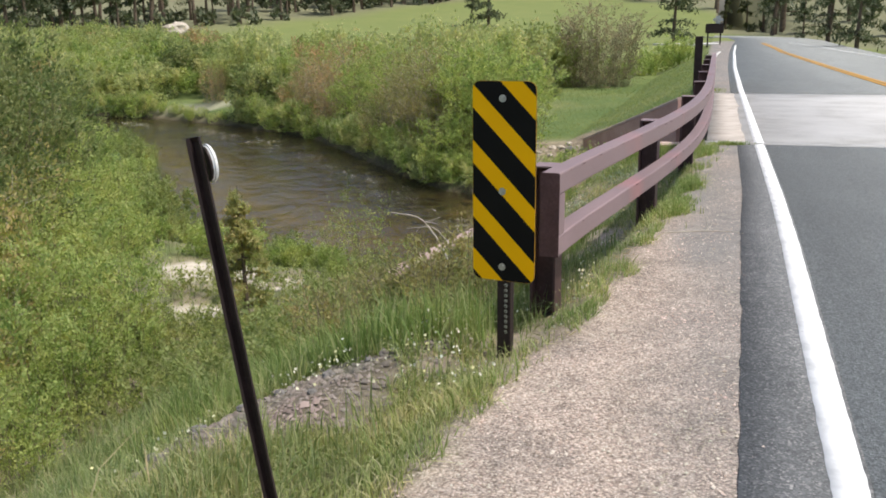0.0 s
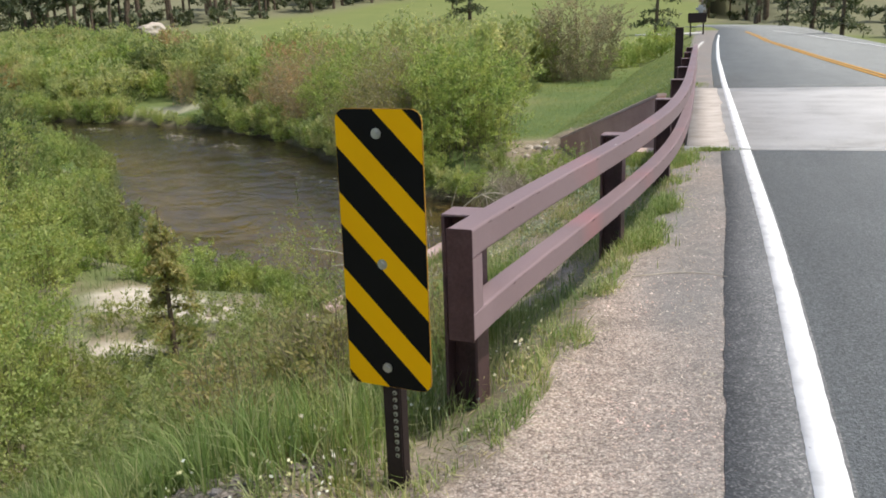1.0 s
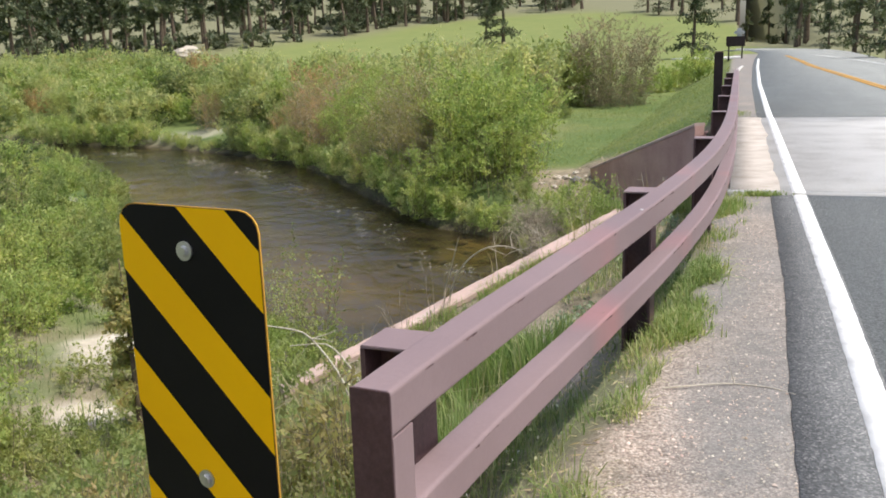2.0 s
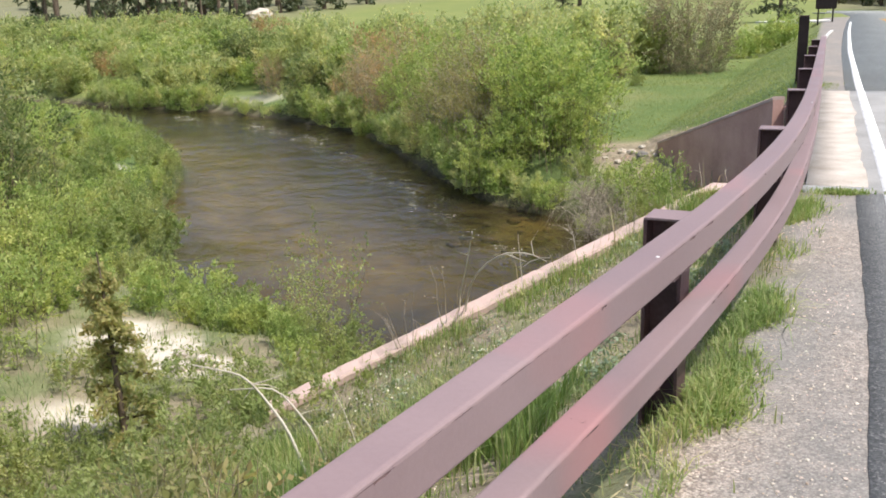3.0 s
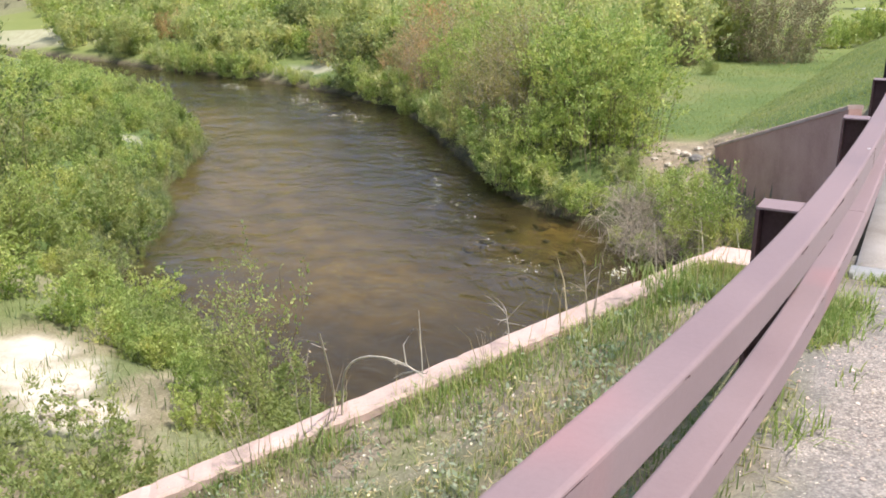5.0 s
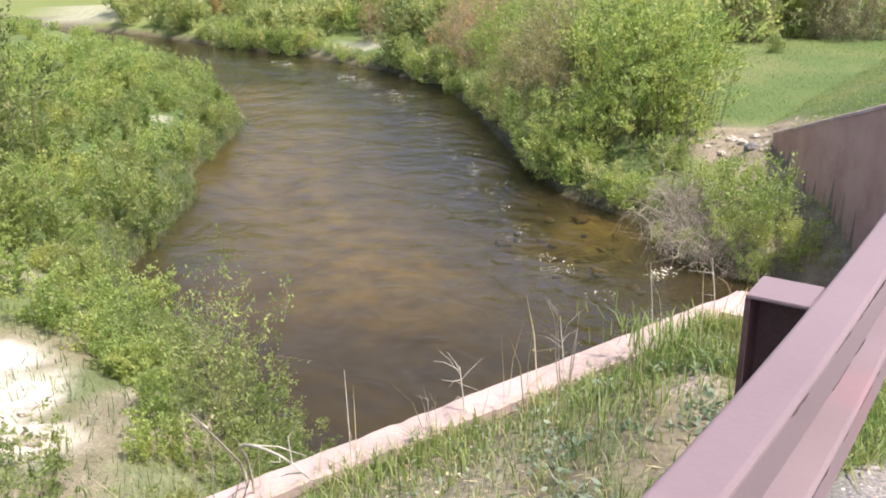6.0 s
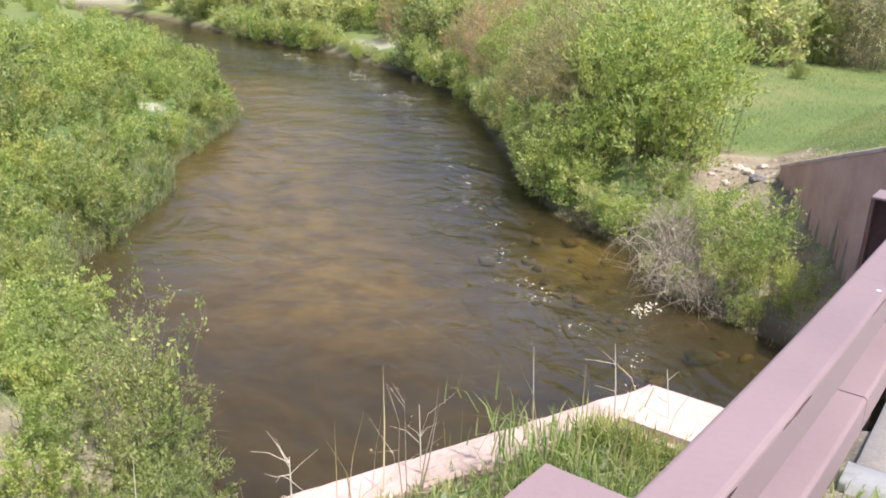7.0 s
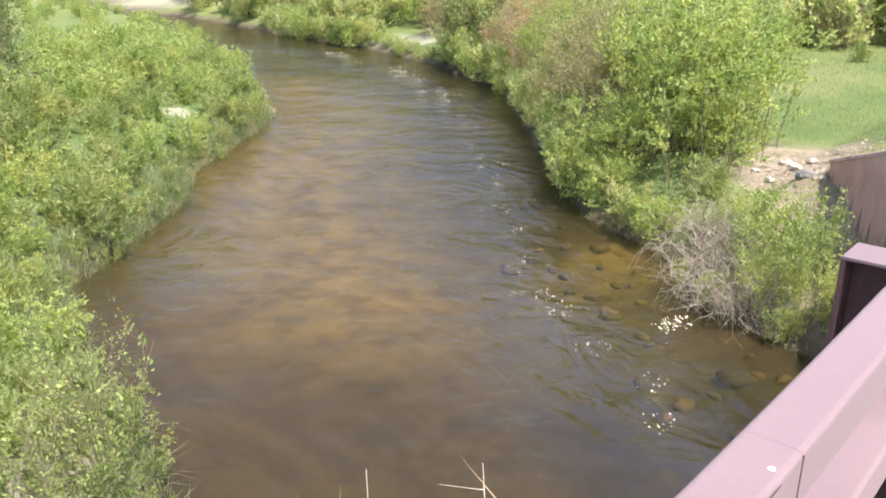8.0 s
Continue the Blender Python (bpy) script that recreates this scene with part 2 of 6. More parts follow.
def worn_line():
    """White road paint, scuffed, with small chips down to the asphalt."""
    m, nt, b = material("white_road_paint")
    pos = nt.nodes.new("ShaderNodeNewGeometry").outputs["Position"]
    broad, chip = noise_tex(nt, 5, 4, 0.6, pos), noise_tex(nt, 34, 6, 0.75, pos)
    col = ramp(nt, broad, (0.35, (0.66, 0.66, 0.64)), (0.5, (0.82, 0.82, 0.8)), (0.65, (0.88, 0.88, 0.86)))
    col = mix(nt, ramp(nt, chip, (0.63, (0, 0, 0)), (0.7, (0.75, 0.75, 0.75))), col, (0.22, 0.22, 0.21))
    nt.links.new(col, b.inputs["Base Color"])
    b.inputs["Roughness"].default_value = 0.75
    bump(nt, b, chip, 0.2, 0.003)
    return m


LINE = worn_line()
YELLOW_LINE = plain("yellow_road_paint", [(0.5, 0.25, 0.03), (0.68, 0.36, 0.05)], 6, 0.7, 0, 0.3, 90)
SIGN_YELLOW = plain("yellow_sheeting", [(0.98, 0.5, 0.0), (1.0, 0.54, 0.0)], 5, 0.5, 0, 0.02, 200, 0.15)
SIGN_BLACK = plain("black_sheeting", [(0.005, 0.005, 0.005), (0.009, 0.009, 0.009)], 5, 0.5, 0, 0.02, 200, 0.12)
STEEL = plain("galvanised_steel", [(0.4, 0.41, 0.42), (0.6, 0.61, 0.62)], 20, 0.4, 0.9, 0.05, 90)
DARK_STEEL = plain("dark_post_steel", [(0.02, 0.014, 0.013), (0.045, 0.03, 0.028)], 8, 0.55, 0.2, 0.1, 90)
HOLE = plain("hole", [(0.004, 0.004, 0.004), (0.006, 0.006, 0.006)])
GREY_ROCK = plain("grey_rock", [(0.11, 0.1, 0.09), (0.18, 0.17, 0.155), (0.27, 0.255, 0.235)], 6, 0.9, 0, 0.5, 40)
ROCK = plain("pale_rock", [(0.34, 0.29, 0.23), (0.5, 0.44, 0.36), (0.64, 0.59, 0.51)], 4, 0.9, 0, 0.5, 30)
PEBBLE = leafy("pebble", [(0.3, 0.22, 0.17), (0.5, 0.41, 0.33), (0.66, 0.59, 0.5), (0.42, 0.3, 0.26)], 0.0, 0.9)
CLOD = leafy("grey_clod", [(0.1, 0.085, 0.068), (0.17, 0.145, 0.12), (0.29, 0.25, 0.215), (0.19, 0.155, 0.13)], 0.0, 0.9)
EARTH = leafy("earth_clod", [(0.15, 0.115, 0.075), (0.25, 0.2, 0.135), (0.38, 0.32, 0.23), (0.2, 0.155, 0.1)], 0.0, 0.9)
BED_STONE = leafy("bed_stone", [(0.06, 0.05, 0.03), (0.1, 0.078, 0.034), (0.16, 0.112, 0.038), (0.08, 0.064, 0.038)], 0.0, 0.8)
BARK = plain("bark", [(0.07, 0.05, 0.035), (0.14, 0.105, 0.075), (0.2, 0.155, 0.115)], 6, 0.9, 0, 0.5, 60)
STEM = plain("shrub_stem", [(0.15, 0.125, 0.075), (0.22, 0.185, 0.11), (0.3, 0.26, 0.17)], 6, 0.85, 0, 0.3, 60)
BLEACHED = plain("bleached_stalk", [(0.42, 0.37, 0.28), (0.56, 0.5, 0.4), (0.67, 0.61, 0.5)], 6, 0.85, 0, 0.3, 60)
TWIG = plain("dead_twig", [(0.24, 0.2, 0.145), (0.37, 0.315, 0.235), (0.5, 0.44, 0.34)], 6, 0.85, 0, 0.3, 60)
STRAW = leafy("straw", [(0.42, 0.35, 0.19), (0.55, 0.47, 0.29), (0.36, 0.3, 0.15)], 0.3)
LEAF_BRIGHT = leafy("bright_willow_leaf", [(0.215, 0.305, 0.085), (0.372, 0.455, 0.14), (0.495, 0.56, 0.2), (0.335, 0.365, 0.13)], 0.5)
LEAF_GREEN = leafy("green_willow_leaf", [(0.11, 0.16, 0.055), (0.19, 0.24, 0.085), (0.34, 0.37, 0.16), (0.2, 0.22, 0.09)], 0.5)
LEAF_OLIVE = leafy("olive_leaf", [(0.25, 0.22, 0.095), (0.35, 0.32, 0.14), (0.37, 0.38, 0.14), (0.42, 0.34, 0.2)], 0.55)
SAGE_WEED = leafy("sage_weed_leaf", [(0.24, 0.3, 0.2), (0.33, 0.39, 0.28), (0.2, 0.26, 0.15)], 0.35)
# far leaves: haze and glare are mixed into these paler tints
LEAF_FAR = leafy("hazed_thicket_leaf", [(0.37, 0.41, 0.17), (0.47, 0.51, 0.23), (0.55, 0.56, 0.29), (0.42, 0.47, 0.19)], 0.58)
LEAF_STRAW = leafy("straw_willow_leaf", [(0.42, 0.4, 0.13), (0.33, 0.37, 0.1), (0.52, 0.44, 0.2), (0.4, 0.33, 0.16)], 0.5)
LEAF_TAN = leafy("budding_tan_leaf", [(0.46, 0.27, 0.14), (0.54, 0.38, 0.22), (0.46, 0.4, 0.18), (0.36, 0.26, 0.15)], 0.5)
LEAF_GREY = leafy("grey_twig_leaf", [(0.3, 0.235, 0.18), (0.38, 0.3, 0.225), (0.34, 0.36, 0.19), (0.27, 0.2, 0.16)], 0.42)
RUSH = leafy("rush_blade", [(0.11, 0.16, 0.065), (0.18, 0.235, 0.1), (0.26, 0.31, 0.16), (0.26, 0.25, 0.14)], 0.45)
LEAF_SAGE = leafy("sage_leaf", [(0.27, 0.32, 0.11), (0.38, 0.43, 0.17), (0.25, 0.3, 0.09), (0.45, 0.46, 0.23)], 0.5)
# distant pines' needles, lightened in colour for the haze before them
NEEDLE = leafy("hazed_needle", [(0.075, 0.095, 0.05), (0.115, 0.14, 0.075), (0.17, 0.185, 0.11)], 0.35)
GRASS = leafy("grass_blade", [(0.14, 0.2, 0.065), (0.21, 0.28, 0.1), (0.32, 0.36, 0.16), (0.45, 0.43, 0.26)], 0.45)
VERGE = leafy("verge_blade", [(0.15, 0.24, 0.06), (0.23, 0.32, 0.09), (0.32, 0.39, 0.14), (0.46, 0.44, 0.23)], 0.45)
NEEDLE_DRY = leafy("dry_needle", [(0.29, 0.31, 0.12), (0.4, 0.42, 0.17), (0.52, 0.43, 0.21), (0.35, 0.39, 0.14)], 0.6)
PALE_GRASS = leafy("pale_grass_blade", [(0.22, 0.28, 0.08), (0.3, 0.35, 0.12), (0.43, 0.43, 0.2), (0.52, 0.47, 0.28)], 0.4)
MEADOW = leafy("meadow_blade", [(0.2, 0.26, 0.08), (0.27, 0.32, 0.11), (0.35, 0.37, 0.17)], 0.55)
FLOWER = leafy("small_flower", [(0.75, 0.73, 0.55), (0.8, 0.78, 0.7), (0.75, 0.7, 0.3)], 0.2)


# ---- mesh helpers ----
def np_mesh(name, verts, *face_sets):
    """A mesh from arrays of corners; each face set is an array of equal-sided faces."""
    me = bpy.data.meshes.new(name)
    verts = np.asarray(verts, np.float32)
    face_sets = [np.asarray(f, np.int32) for f in face_sets if len(f)]
    me.vertices.add(len(verts))
    me.vertices.foreach_set("co", verts.ravel())
    total = sum(f.size for f in face_sets)
    me.loops.add(total)
    me.loops.foreach_set("vertex_index", np.concatenate([f.ravel() for f in face_sets]))
    sizes = np.concatenate([np.full(len(f), f.shape[1], np.int32) for f in face_sets])
    me.polygons.add(len(sizes))
    me.polygons.foreach_set("loop_start", np.concatenate([[0], np.cumsum(sizes)[:-1]]).astype(np.int32))
    me.polygons.foreach_set("loop_total", sizes)
    me.update(calc_edges=True)
    return me


def part(name, shape, mat, parent=None, label="", smooth=False):
    """Links a bmesh or a mesh as one object under a thing or a part."""
    if isinstance(shape, bmesh.types.BMesh):
        me = bpy.data.meshes.new(name)
        shape.to_mesh(me)
        shape.free()
    else:
        me = shape
    if mat is not None:
        me.materials.append(mat)
    if smooth:
        me.polygons.foreach_set("use_smooth", [True] * len(me.polygons))
    ob = new(name, me)
    ob.parent = parent
    return tagged(ob, label)


def thing(name, at, label, category, group="", turn=0.0):
    e = new(name)
    e.matrix_world = pose(*at, 0, 0, turn)
    return tagged(e, label, category, group)


def box(sx, sy, sz, at=(0, 0, 0), bevel=0.0, turn=None):
    bm = bmesh.new()
    bmesh.ops.create_cube(bm, size=1, matrix=Matrix.Diagonal((sx, sy, sz, 1)))
    if bevel:
        bmesh.ops.bevel(bm, geom=bm.edges[:], offset=bevel, segments=2, affect="EDGES")
    bmesh.ops.transform(bm, matrix=Matrix.Translation(at) @ (turn or Matrix()), verts=bm.verts)
    return bm


def disc(radius, depth, at, axis="Z", segments=16, bevel=0.0, top=None):
    bm = bmesh.new()
    bmesh.ops.create_cone(bm, cap_ends=True, segments=segments, radius1=radius, radius2=radius if top is None else top, depth=depth)
    if bevel:
        bmesh.ops.bevel(bm, geom=[e for e in bm.edges if e.calc_face_angle(0) > 0.8], offset=bevel, segments=2, affect="EDGES")
    m = Matrix.Rotation(radians(90), 4, {"X": "Y", "Y": "X"}.get(axis, "X")) if axis != "Z" else Matrix()
    bmesh.ops.transform(bm, matrix=Matrix.Translation(at) @ m, verts=bm.verts)
    return bm


def sweep(points, section, closed_ends=True):
    """A closed section (across, up) carried level along points."""
    pts = np.asarray(points, float)
    way = np.gradient(pts, axis=0)
    way[:, 2] = 0
    way /= np.linalg.norm(way, axis=1)[:, None]
    side = np.stack([way[:, 1], -way[:, 0], 0 * way[:, 0]], 1)
    sec = np.asarray(section, float)
    n, k = len(pts), len(sec)
    v = pts[:, None] + sec[None, :, :1] * side[:, None] + sec[None, :, 1:] * np.array([0, 0, 1.0])
    i, j = np.meshgrid(np.arange(n - 1), np.arange(k), indexing="ij")
    a, b2 = i * k + j, i * k + (j + 1) % k
    quads = np.stack([a, b2, b2 + k, a + k], -1).reshape(-1, 4)
    bm = bmesh.new()
    vs = [bm.verts.new(p) for p in v.reshape(-1, 3)]
    for q in quads:
        bm.faces.new([vs[x] for x in q])
    if closed_ends:
        bm.faces.new(vs[:k][::-1])
        bm.faces.new(vs[-k:])
    bmesh.ops.recalc_face_normals(bm, faces=bm.faces)
    return bm


def rounded(w, h, r=0.012):
    """A rectangle w across and h high, hung from its top middle, with cut and softened corners."""
    arc = [(w / 2 - r + r * math.sin(radians(a)), -r + r * math.cos(radians(a))) for a in (0, 30, 60, 90)]
    c = arc + [(x, -h - z) for x, z in arc[::-1]]
    return c + [(-x, z) for x, z in c[::-1]]


def tubes(paths, radii, sides=4):
    """Tapered tubes along paths (n, k, 3) of radii (n, k): corners and quads."""
    paths, radii = np.asarray(paths, float), np.asarray(radii, float)
    n, k, _ = paths.shape
    way = np.gradient(paths, axis=1)
    way /= np.linalg.norm(way, axis=2, keepdims=True) + 1e-9
    ref = np.where(np.abs(way[..., 2:]) > 0.9, np.array([1.0, 0, 0]), np.array([0, 0, 1.0]))
    u = np.cross(way, ref)
    u /= np.linalg.norm(u, axis=2, keepdims=True) + 1e-9
    w = np.cross(way, u)
    ang = np.arange(sides) * 2 * np.pi / sides
    ring = np.cos(ang)[:, None] * u[:, :, None] + np.sin(ang)[:, None] * w[:, :, None]
    v = (paths[:, :, None] + radii[:, :, None, None] * ring).reshape(-1, 3)
    i, j, s = np.meshgrid(np.arange(n), np.arange(k - 1), np.arange(sides), indexing="ij")
    a, b2 = (i * k + j) * sides + s, (i * k + j) * sides + (s + 1) % sides
    return v, np.stack([a, b2, b2 + sides, a + sides], -1).reshape(-1, 4)


def leaves(centres, length, width, up=0.3, gen=None, axis=None, simple=False):
    """A four-cornered leaf at each centre, or a simple three-cornered one for plants far off."""
    gen = gen or rng
    n = len(centres)
    d = gen.normal(size=(n, 3)) if axis is None else axis + 0.55 * gen.normal(size=(n, 3))
    d[:, 2] += up
    d /= np.linalg.norm(d, axis=1)[:, None]
    s = np.cross(d, gen.normal(size=(n, 3)) + (0, 0, 1.1))
    s /= np.linalg.norm(s, axis=1)[:, None] + 1e-9
    L = (length * gen.uniform(0.6, 1.35, n))[:, None]
    W = (width * gen.uniform(0.7, 1.3, n))[:, None]
    base = centres - d * L * 0.5
    if simple:
        return np.stack([base - s * W * 0.5, base + s * W * 0.5, centres + d * L * 0.5], 1).reshape(-1, 3), np.arange(3 * n).reshape(n, 3)
    v = np.stack([base, centres + s * W * 0.5, centres + d * L * 0.5, centres - s * W * 0.5], 1).reshape(-1, 3)
    return v, np.arange(4 * n).reshape(n, 4)


def blades(feet, height, width, lean=0.35, gen=None):
    """Grass blades: a tapered, bent strip at each foot."""
    gen = gen or rng
    n = len(feet)
    h = (height * gen.uniform(0.45, 1.25, n))[:, None] if np.ndim(height) == 0 else (height * gen.uniform(0.5, 1.2, n))[:, None]
    a = gen.uniform(0, 2 * np.pi, n)
    out = np.stack([np.cos(a), np.sin(a), 0 * a], 1)
    b2 = a + gen.normal(1.57, 0.5, n)
    s = np.stack([np.cos(b2), np.sin(b2), 0 * a], 1) * (width * gen.uniform(0.7, 1.3, n))[:, None] * 0.5
    le = (np.abs(gen.normal(0, lean, n)))[:, None]
    up = np.array([0, 0, 1.0])
    mid = feet + up * h * 0.55 + out * h * le * 0.35
    tip = feet + up * h * (1 - 0.25 * le) + out * h * le
    v = np.stack([feet - s, feet + s, mid + s * 0.75, mid - s * 0.75, tip], 1).reshape(-1, 3)
    k = 5 * np.arange(n)[:, None]
    return v, k + np.array([[0, 1, 2, 3]]), k + np.array([[3, 2, 4]])


# ---- the lie of the land ----
WATER_Z = -2.85
LEFT_BANK = [(-1.7, 10.15), (-2.9, 11.1), (-3.9, 12.0), (-4.9, 12.55), (-5.9, 12.9), (-6.9, 13.18), (-8.4, 13.75), (-9.5, 14.3), (-10.2, 15.4), (-11.7, 17.7),
             (-13.4, 19.1), (-15.5, 22.4), (-16.6, 23.9), (-20.8, 26.9), (-26.3, 29.7), (-32.4, 33.4), (-40.0, 36.0), (-60.0, 38.0)]
RIGHT_BANK = [(-60.0, 43.5), (-40.5, 40.7), (-36.0, 39.6), (-32.1, 38.4), (-25.8, 37.4), (-19.4, 34.8), (-15.0, 31.9), (-11.0, 27.2), (-7.8, 23.3), (-6.0, 21.5),
              (-4.6, 20.8), (-3.35, 19.9), (-2.65, 18.9), (-1.6, 18.55)]
STREAM = np.array(LEFT_BANK + RIGHT_BANK + [(0.0, 18.02), (14.0, 18.02), (30.0, 19.5), (30.0, 9.0), (14.0, 10.75), (0.0, 10.75)])
GRAVEL_Y = np.array([-6, 2.0, 2.7, 3.3, 4.3, 5.3, 6.3, 7.2, 8.3, 10.3, 18.4, 20.0, 30.0, 60.0])
GRAVEL_X = np.array([-0.45, -0.32, -0.27, -0.1, 0.04, 0.15, 0.24, 0.36, 0.43, 0.44, 0.4, 0.35, 0.25, 0.2])
WING_A, WING_B = np.array((-0.21, 10.75)), np.array((-3.05, 8.35))
FAR_A, FAR_B = np.array((-0.1, 18.1)), np.array((-2.62, 22.75))


def stream_distance(x, y):
    """Metres to the water's edge, minus inside the stream."""
    p = np.stack([x, y], -1)
    best, inside = np.full(x.shape, 1e9), np.zeros(x.shape, bool)
    for a, b2 in zip(STREAM, np.roll(STREAM, -1, axis=0)):
        e = b2 - a
        t = np.clip(((p - a) @ e) / (e @ e), 0, 1)
        best = np.minimum(best, np.linalg.norm(p - a - t[..., None] * e, axis=-1))
        cross = (a[1] > y) != (b2[1] > y)
        inside ^= cross & (x < a[0] + (y - a[1]) / (e[1] if e[1] else 1e-9) * e[0])
    return np.where(inside, -best, best)


def wavy(x, y, seed=0.0):
    """A smooth unevenness between about -1 and 1."""
    return (np.sin(1.7 * x + 0.6 * y + seed) + np.sin(-0.9 * x + 1.9 * y + 2 * seed + 1.3) + np.sin(3.1 * x + 2.3 * y + seed * 3) * 0.6
            + np.sin(5.3 * x - 4.1 * y + seed) * 0.35) / 2.95


def smooth(a, b2, v):
    t = np.clip((v - a) / (b2 - a), 0, 1)
    return t * t * (3 - 2 * t)


def land(x, y):
    """The ground's height."""
    x, y = np.asarray(x, float), np.asarray(y, float)
    d = stream_distance(x, y)
    edge = np.interp(y, GRAVEL_Y, GRAVEL_X)
    near = (y < 14.2) | ((x < -4) & (y < 0.62 * -x + 14.8))
    # embankment of the road
    fall = np.maximum(edge - x, 0)
    emb = -0.03 - np.where(near, 0.43, 0.5) * np.maximum(fall - 0.12, 0) - 0.06 * smooth(0, 0.3, fall)
    emb = emb + 0.25 * smooth(0.2, 0.85, fall) * smooth(2.3, 1.25, fall) * smooth(4.5, 3.3, y)
    right = np.maximum(x - 7.5, 0)
    emb = np.where(x > 3, -0.06 - 0.25 * right, emb)
    # meadows
    left_plain = -2.13 + 0.10 * wavy(x * 0.5, y * 0.5, 1) + 0.25 * smooth(4, 16, np.hypot(x + 10, y - 8))
    far = np.hypot(x, y)
    right_plain = -2.0 + 0.045 * np.clip(far - 24, 0, 11) + 0.1 * wavy(x * 0.3, y * 0.3, 2) + 0.028 * np.maximum(far - 45, 0) + 0.07 * np.maximum(far - 100, 0)
    plainz = np.where(near & (x < 3), left_plain, right_plain)
    plainz = np.where((x < -4) & (d > 0) & (y < 0.62 * -x + 14.8), left_plain + 0.012 * np.maximum(far - 40, 0), plainz)
    plainz = np.where(x > 3, np.maximum(-1.6 + 0 * x, right_plain - 0.2), plainz)
    z = np.maximum(emb, plainz)
    z = np.where((x > edge) & (x < 7.5), -0.03 + 0.024 * smooth(0.3, 0.72, x), z)
    z = z + 0.025 * wavy(x * 2, y * 2, 5) * smooth(0.1, 0.6, fall) * smooth(20, 12, far)
    # banks
    off = np.maximum(d, 0)
    bank = WATER_Z - 0.02 + (0.2 * smooth(0, 0.35, off) + 0.33 * off) * (1 + 0.25 * wavy(x, y, 3))
    retained = ((y < 11.0) & ((x - WING_B[0]) * (WING_A[1] - WING_B[1]) - (y - WING_B[1]) * (WING_A[0] - WING_B[0]) > 0) & (x > WING_B[0] - 0.3)) | (
        (y > 17.9) & ((x - FAR_B[0]) * (FAR_A[1] - FAR_B[1]) - (y - FAR_B[1]) * (FAR_A[0] - FAR_B[0]) < 0) & (x > FAR_B[0] - 0.1)) | (
        (x > -0.2) & ((y < 10.76) | (y > 18.08)))
    z = np.where(retained, z, np.minimum(z, bank))
    # wings hold the embankment a little below their tops
    t = np.clip((x - WING_B[0]) / (WING_A[0] - WING_B[0]), 0, 1)
    wall_top = -1.38 + 1.34 * t
    back = np.abs((x - WING_B[0]) * (WING_A[1] - WING_B[1]) - (y - WING_B[1]) * (WING_A[0] - WING_B[0])) / np.linalg.norm(WING_A - WING_B)
    z = np.where(retained & near & (x < 0.1) & (y > 8), np.minimum(np.maximum(z, wall_top - 0.06 - np.where(t > 0.75, 0.06, 0.28) * back), wall_top - 0.065 + 0.5 * np.maximum(back - 0.2, 0)), z)
    bed = WATER_Z - 0.42 * smooth(0, 1.6, -d) - 0.05 + 0.06 * wavy(x * 1.3, y * 1.3, 4)
    return np.where((d < 0) & ~retained, np.minimum(bed, WATER_Z - 0.03), z)


def spread(*stops):
    """Grid lines between stops (place, step, place, step, ..., place)."""
    out = []
    for a, step, b2 in zip(stops[0::2], stops[1::2], stops[2::2]):
        out.append(np.linspace(a, b2, max(2, int(round((b2 - a) / step)) + 1))[:-1])
    return np.concatenate(out + [[stops[-1]]])


gx = spread(-900, 100, -300, 40, -100, 6, -46, 1.0, -17, 0.22, -6, 0.11, 1.0, 0.6, 8, 2.0, 30, 10, 100, 50, 500)
gy = spread(-200, 40, -40, 6, -4, 0.4, 0, 0.12, 13, 0.13, 24, 0.3, 42, 1.0, 80, 6, 180, 25, 500, 100, 1300)
GX, GY = np.meshgrid(gx, gy, indexing="ij")
GZ = land(GX, GY)
nx, ny = GX.shape
ii, jj = np.meshgrid(np.arange(nx - 1), np.arange(ny - 1), indexing="ij")
q = ii * ny + jj
ground_mesh = np_mesh("ground", np.stack([GX, GY, GZ], -1).reshape(-1, 3), np.stack([q, q + ny, q + ny + 1, q + 1], -1).reshape(-1, 4))


def sand_amount(x, y):
    s = np.zeros_like(x)
    for cx, cy, rx, ry in ((-6.95, 10.85, 0.65, 0.5), (-6.2, 10.7, 0.5, 0.4), (-5.3, 10.2, 0.5, 0.3), (-5.75, 8.9, 0.5, 0.3), (-18.3, 20.0, 0.9, 0.5), (-16.0, 20.6, 0.5, 0.35), (-48.0, 44.0, 6, 1.8), (-39.0, 38.6, 4.5, 0.9), (-23.3, 37.7, 3.2, 0.5)):
        s = np.maximum(s, 1.25 - np.hypot((x - cx) / rx, (y - cy) / ry) + 0.4 * wavy(x * 3, y * 3, cx))
    return np.clip(s * 2.2, 0, 1) * np.where(x < -12, 0.45, 1)


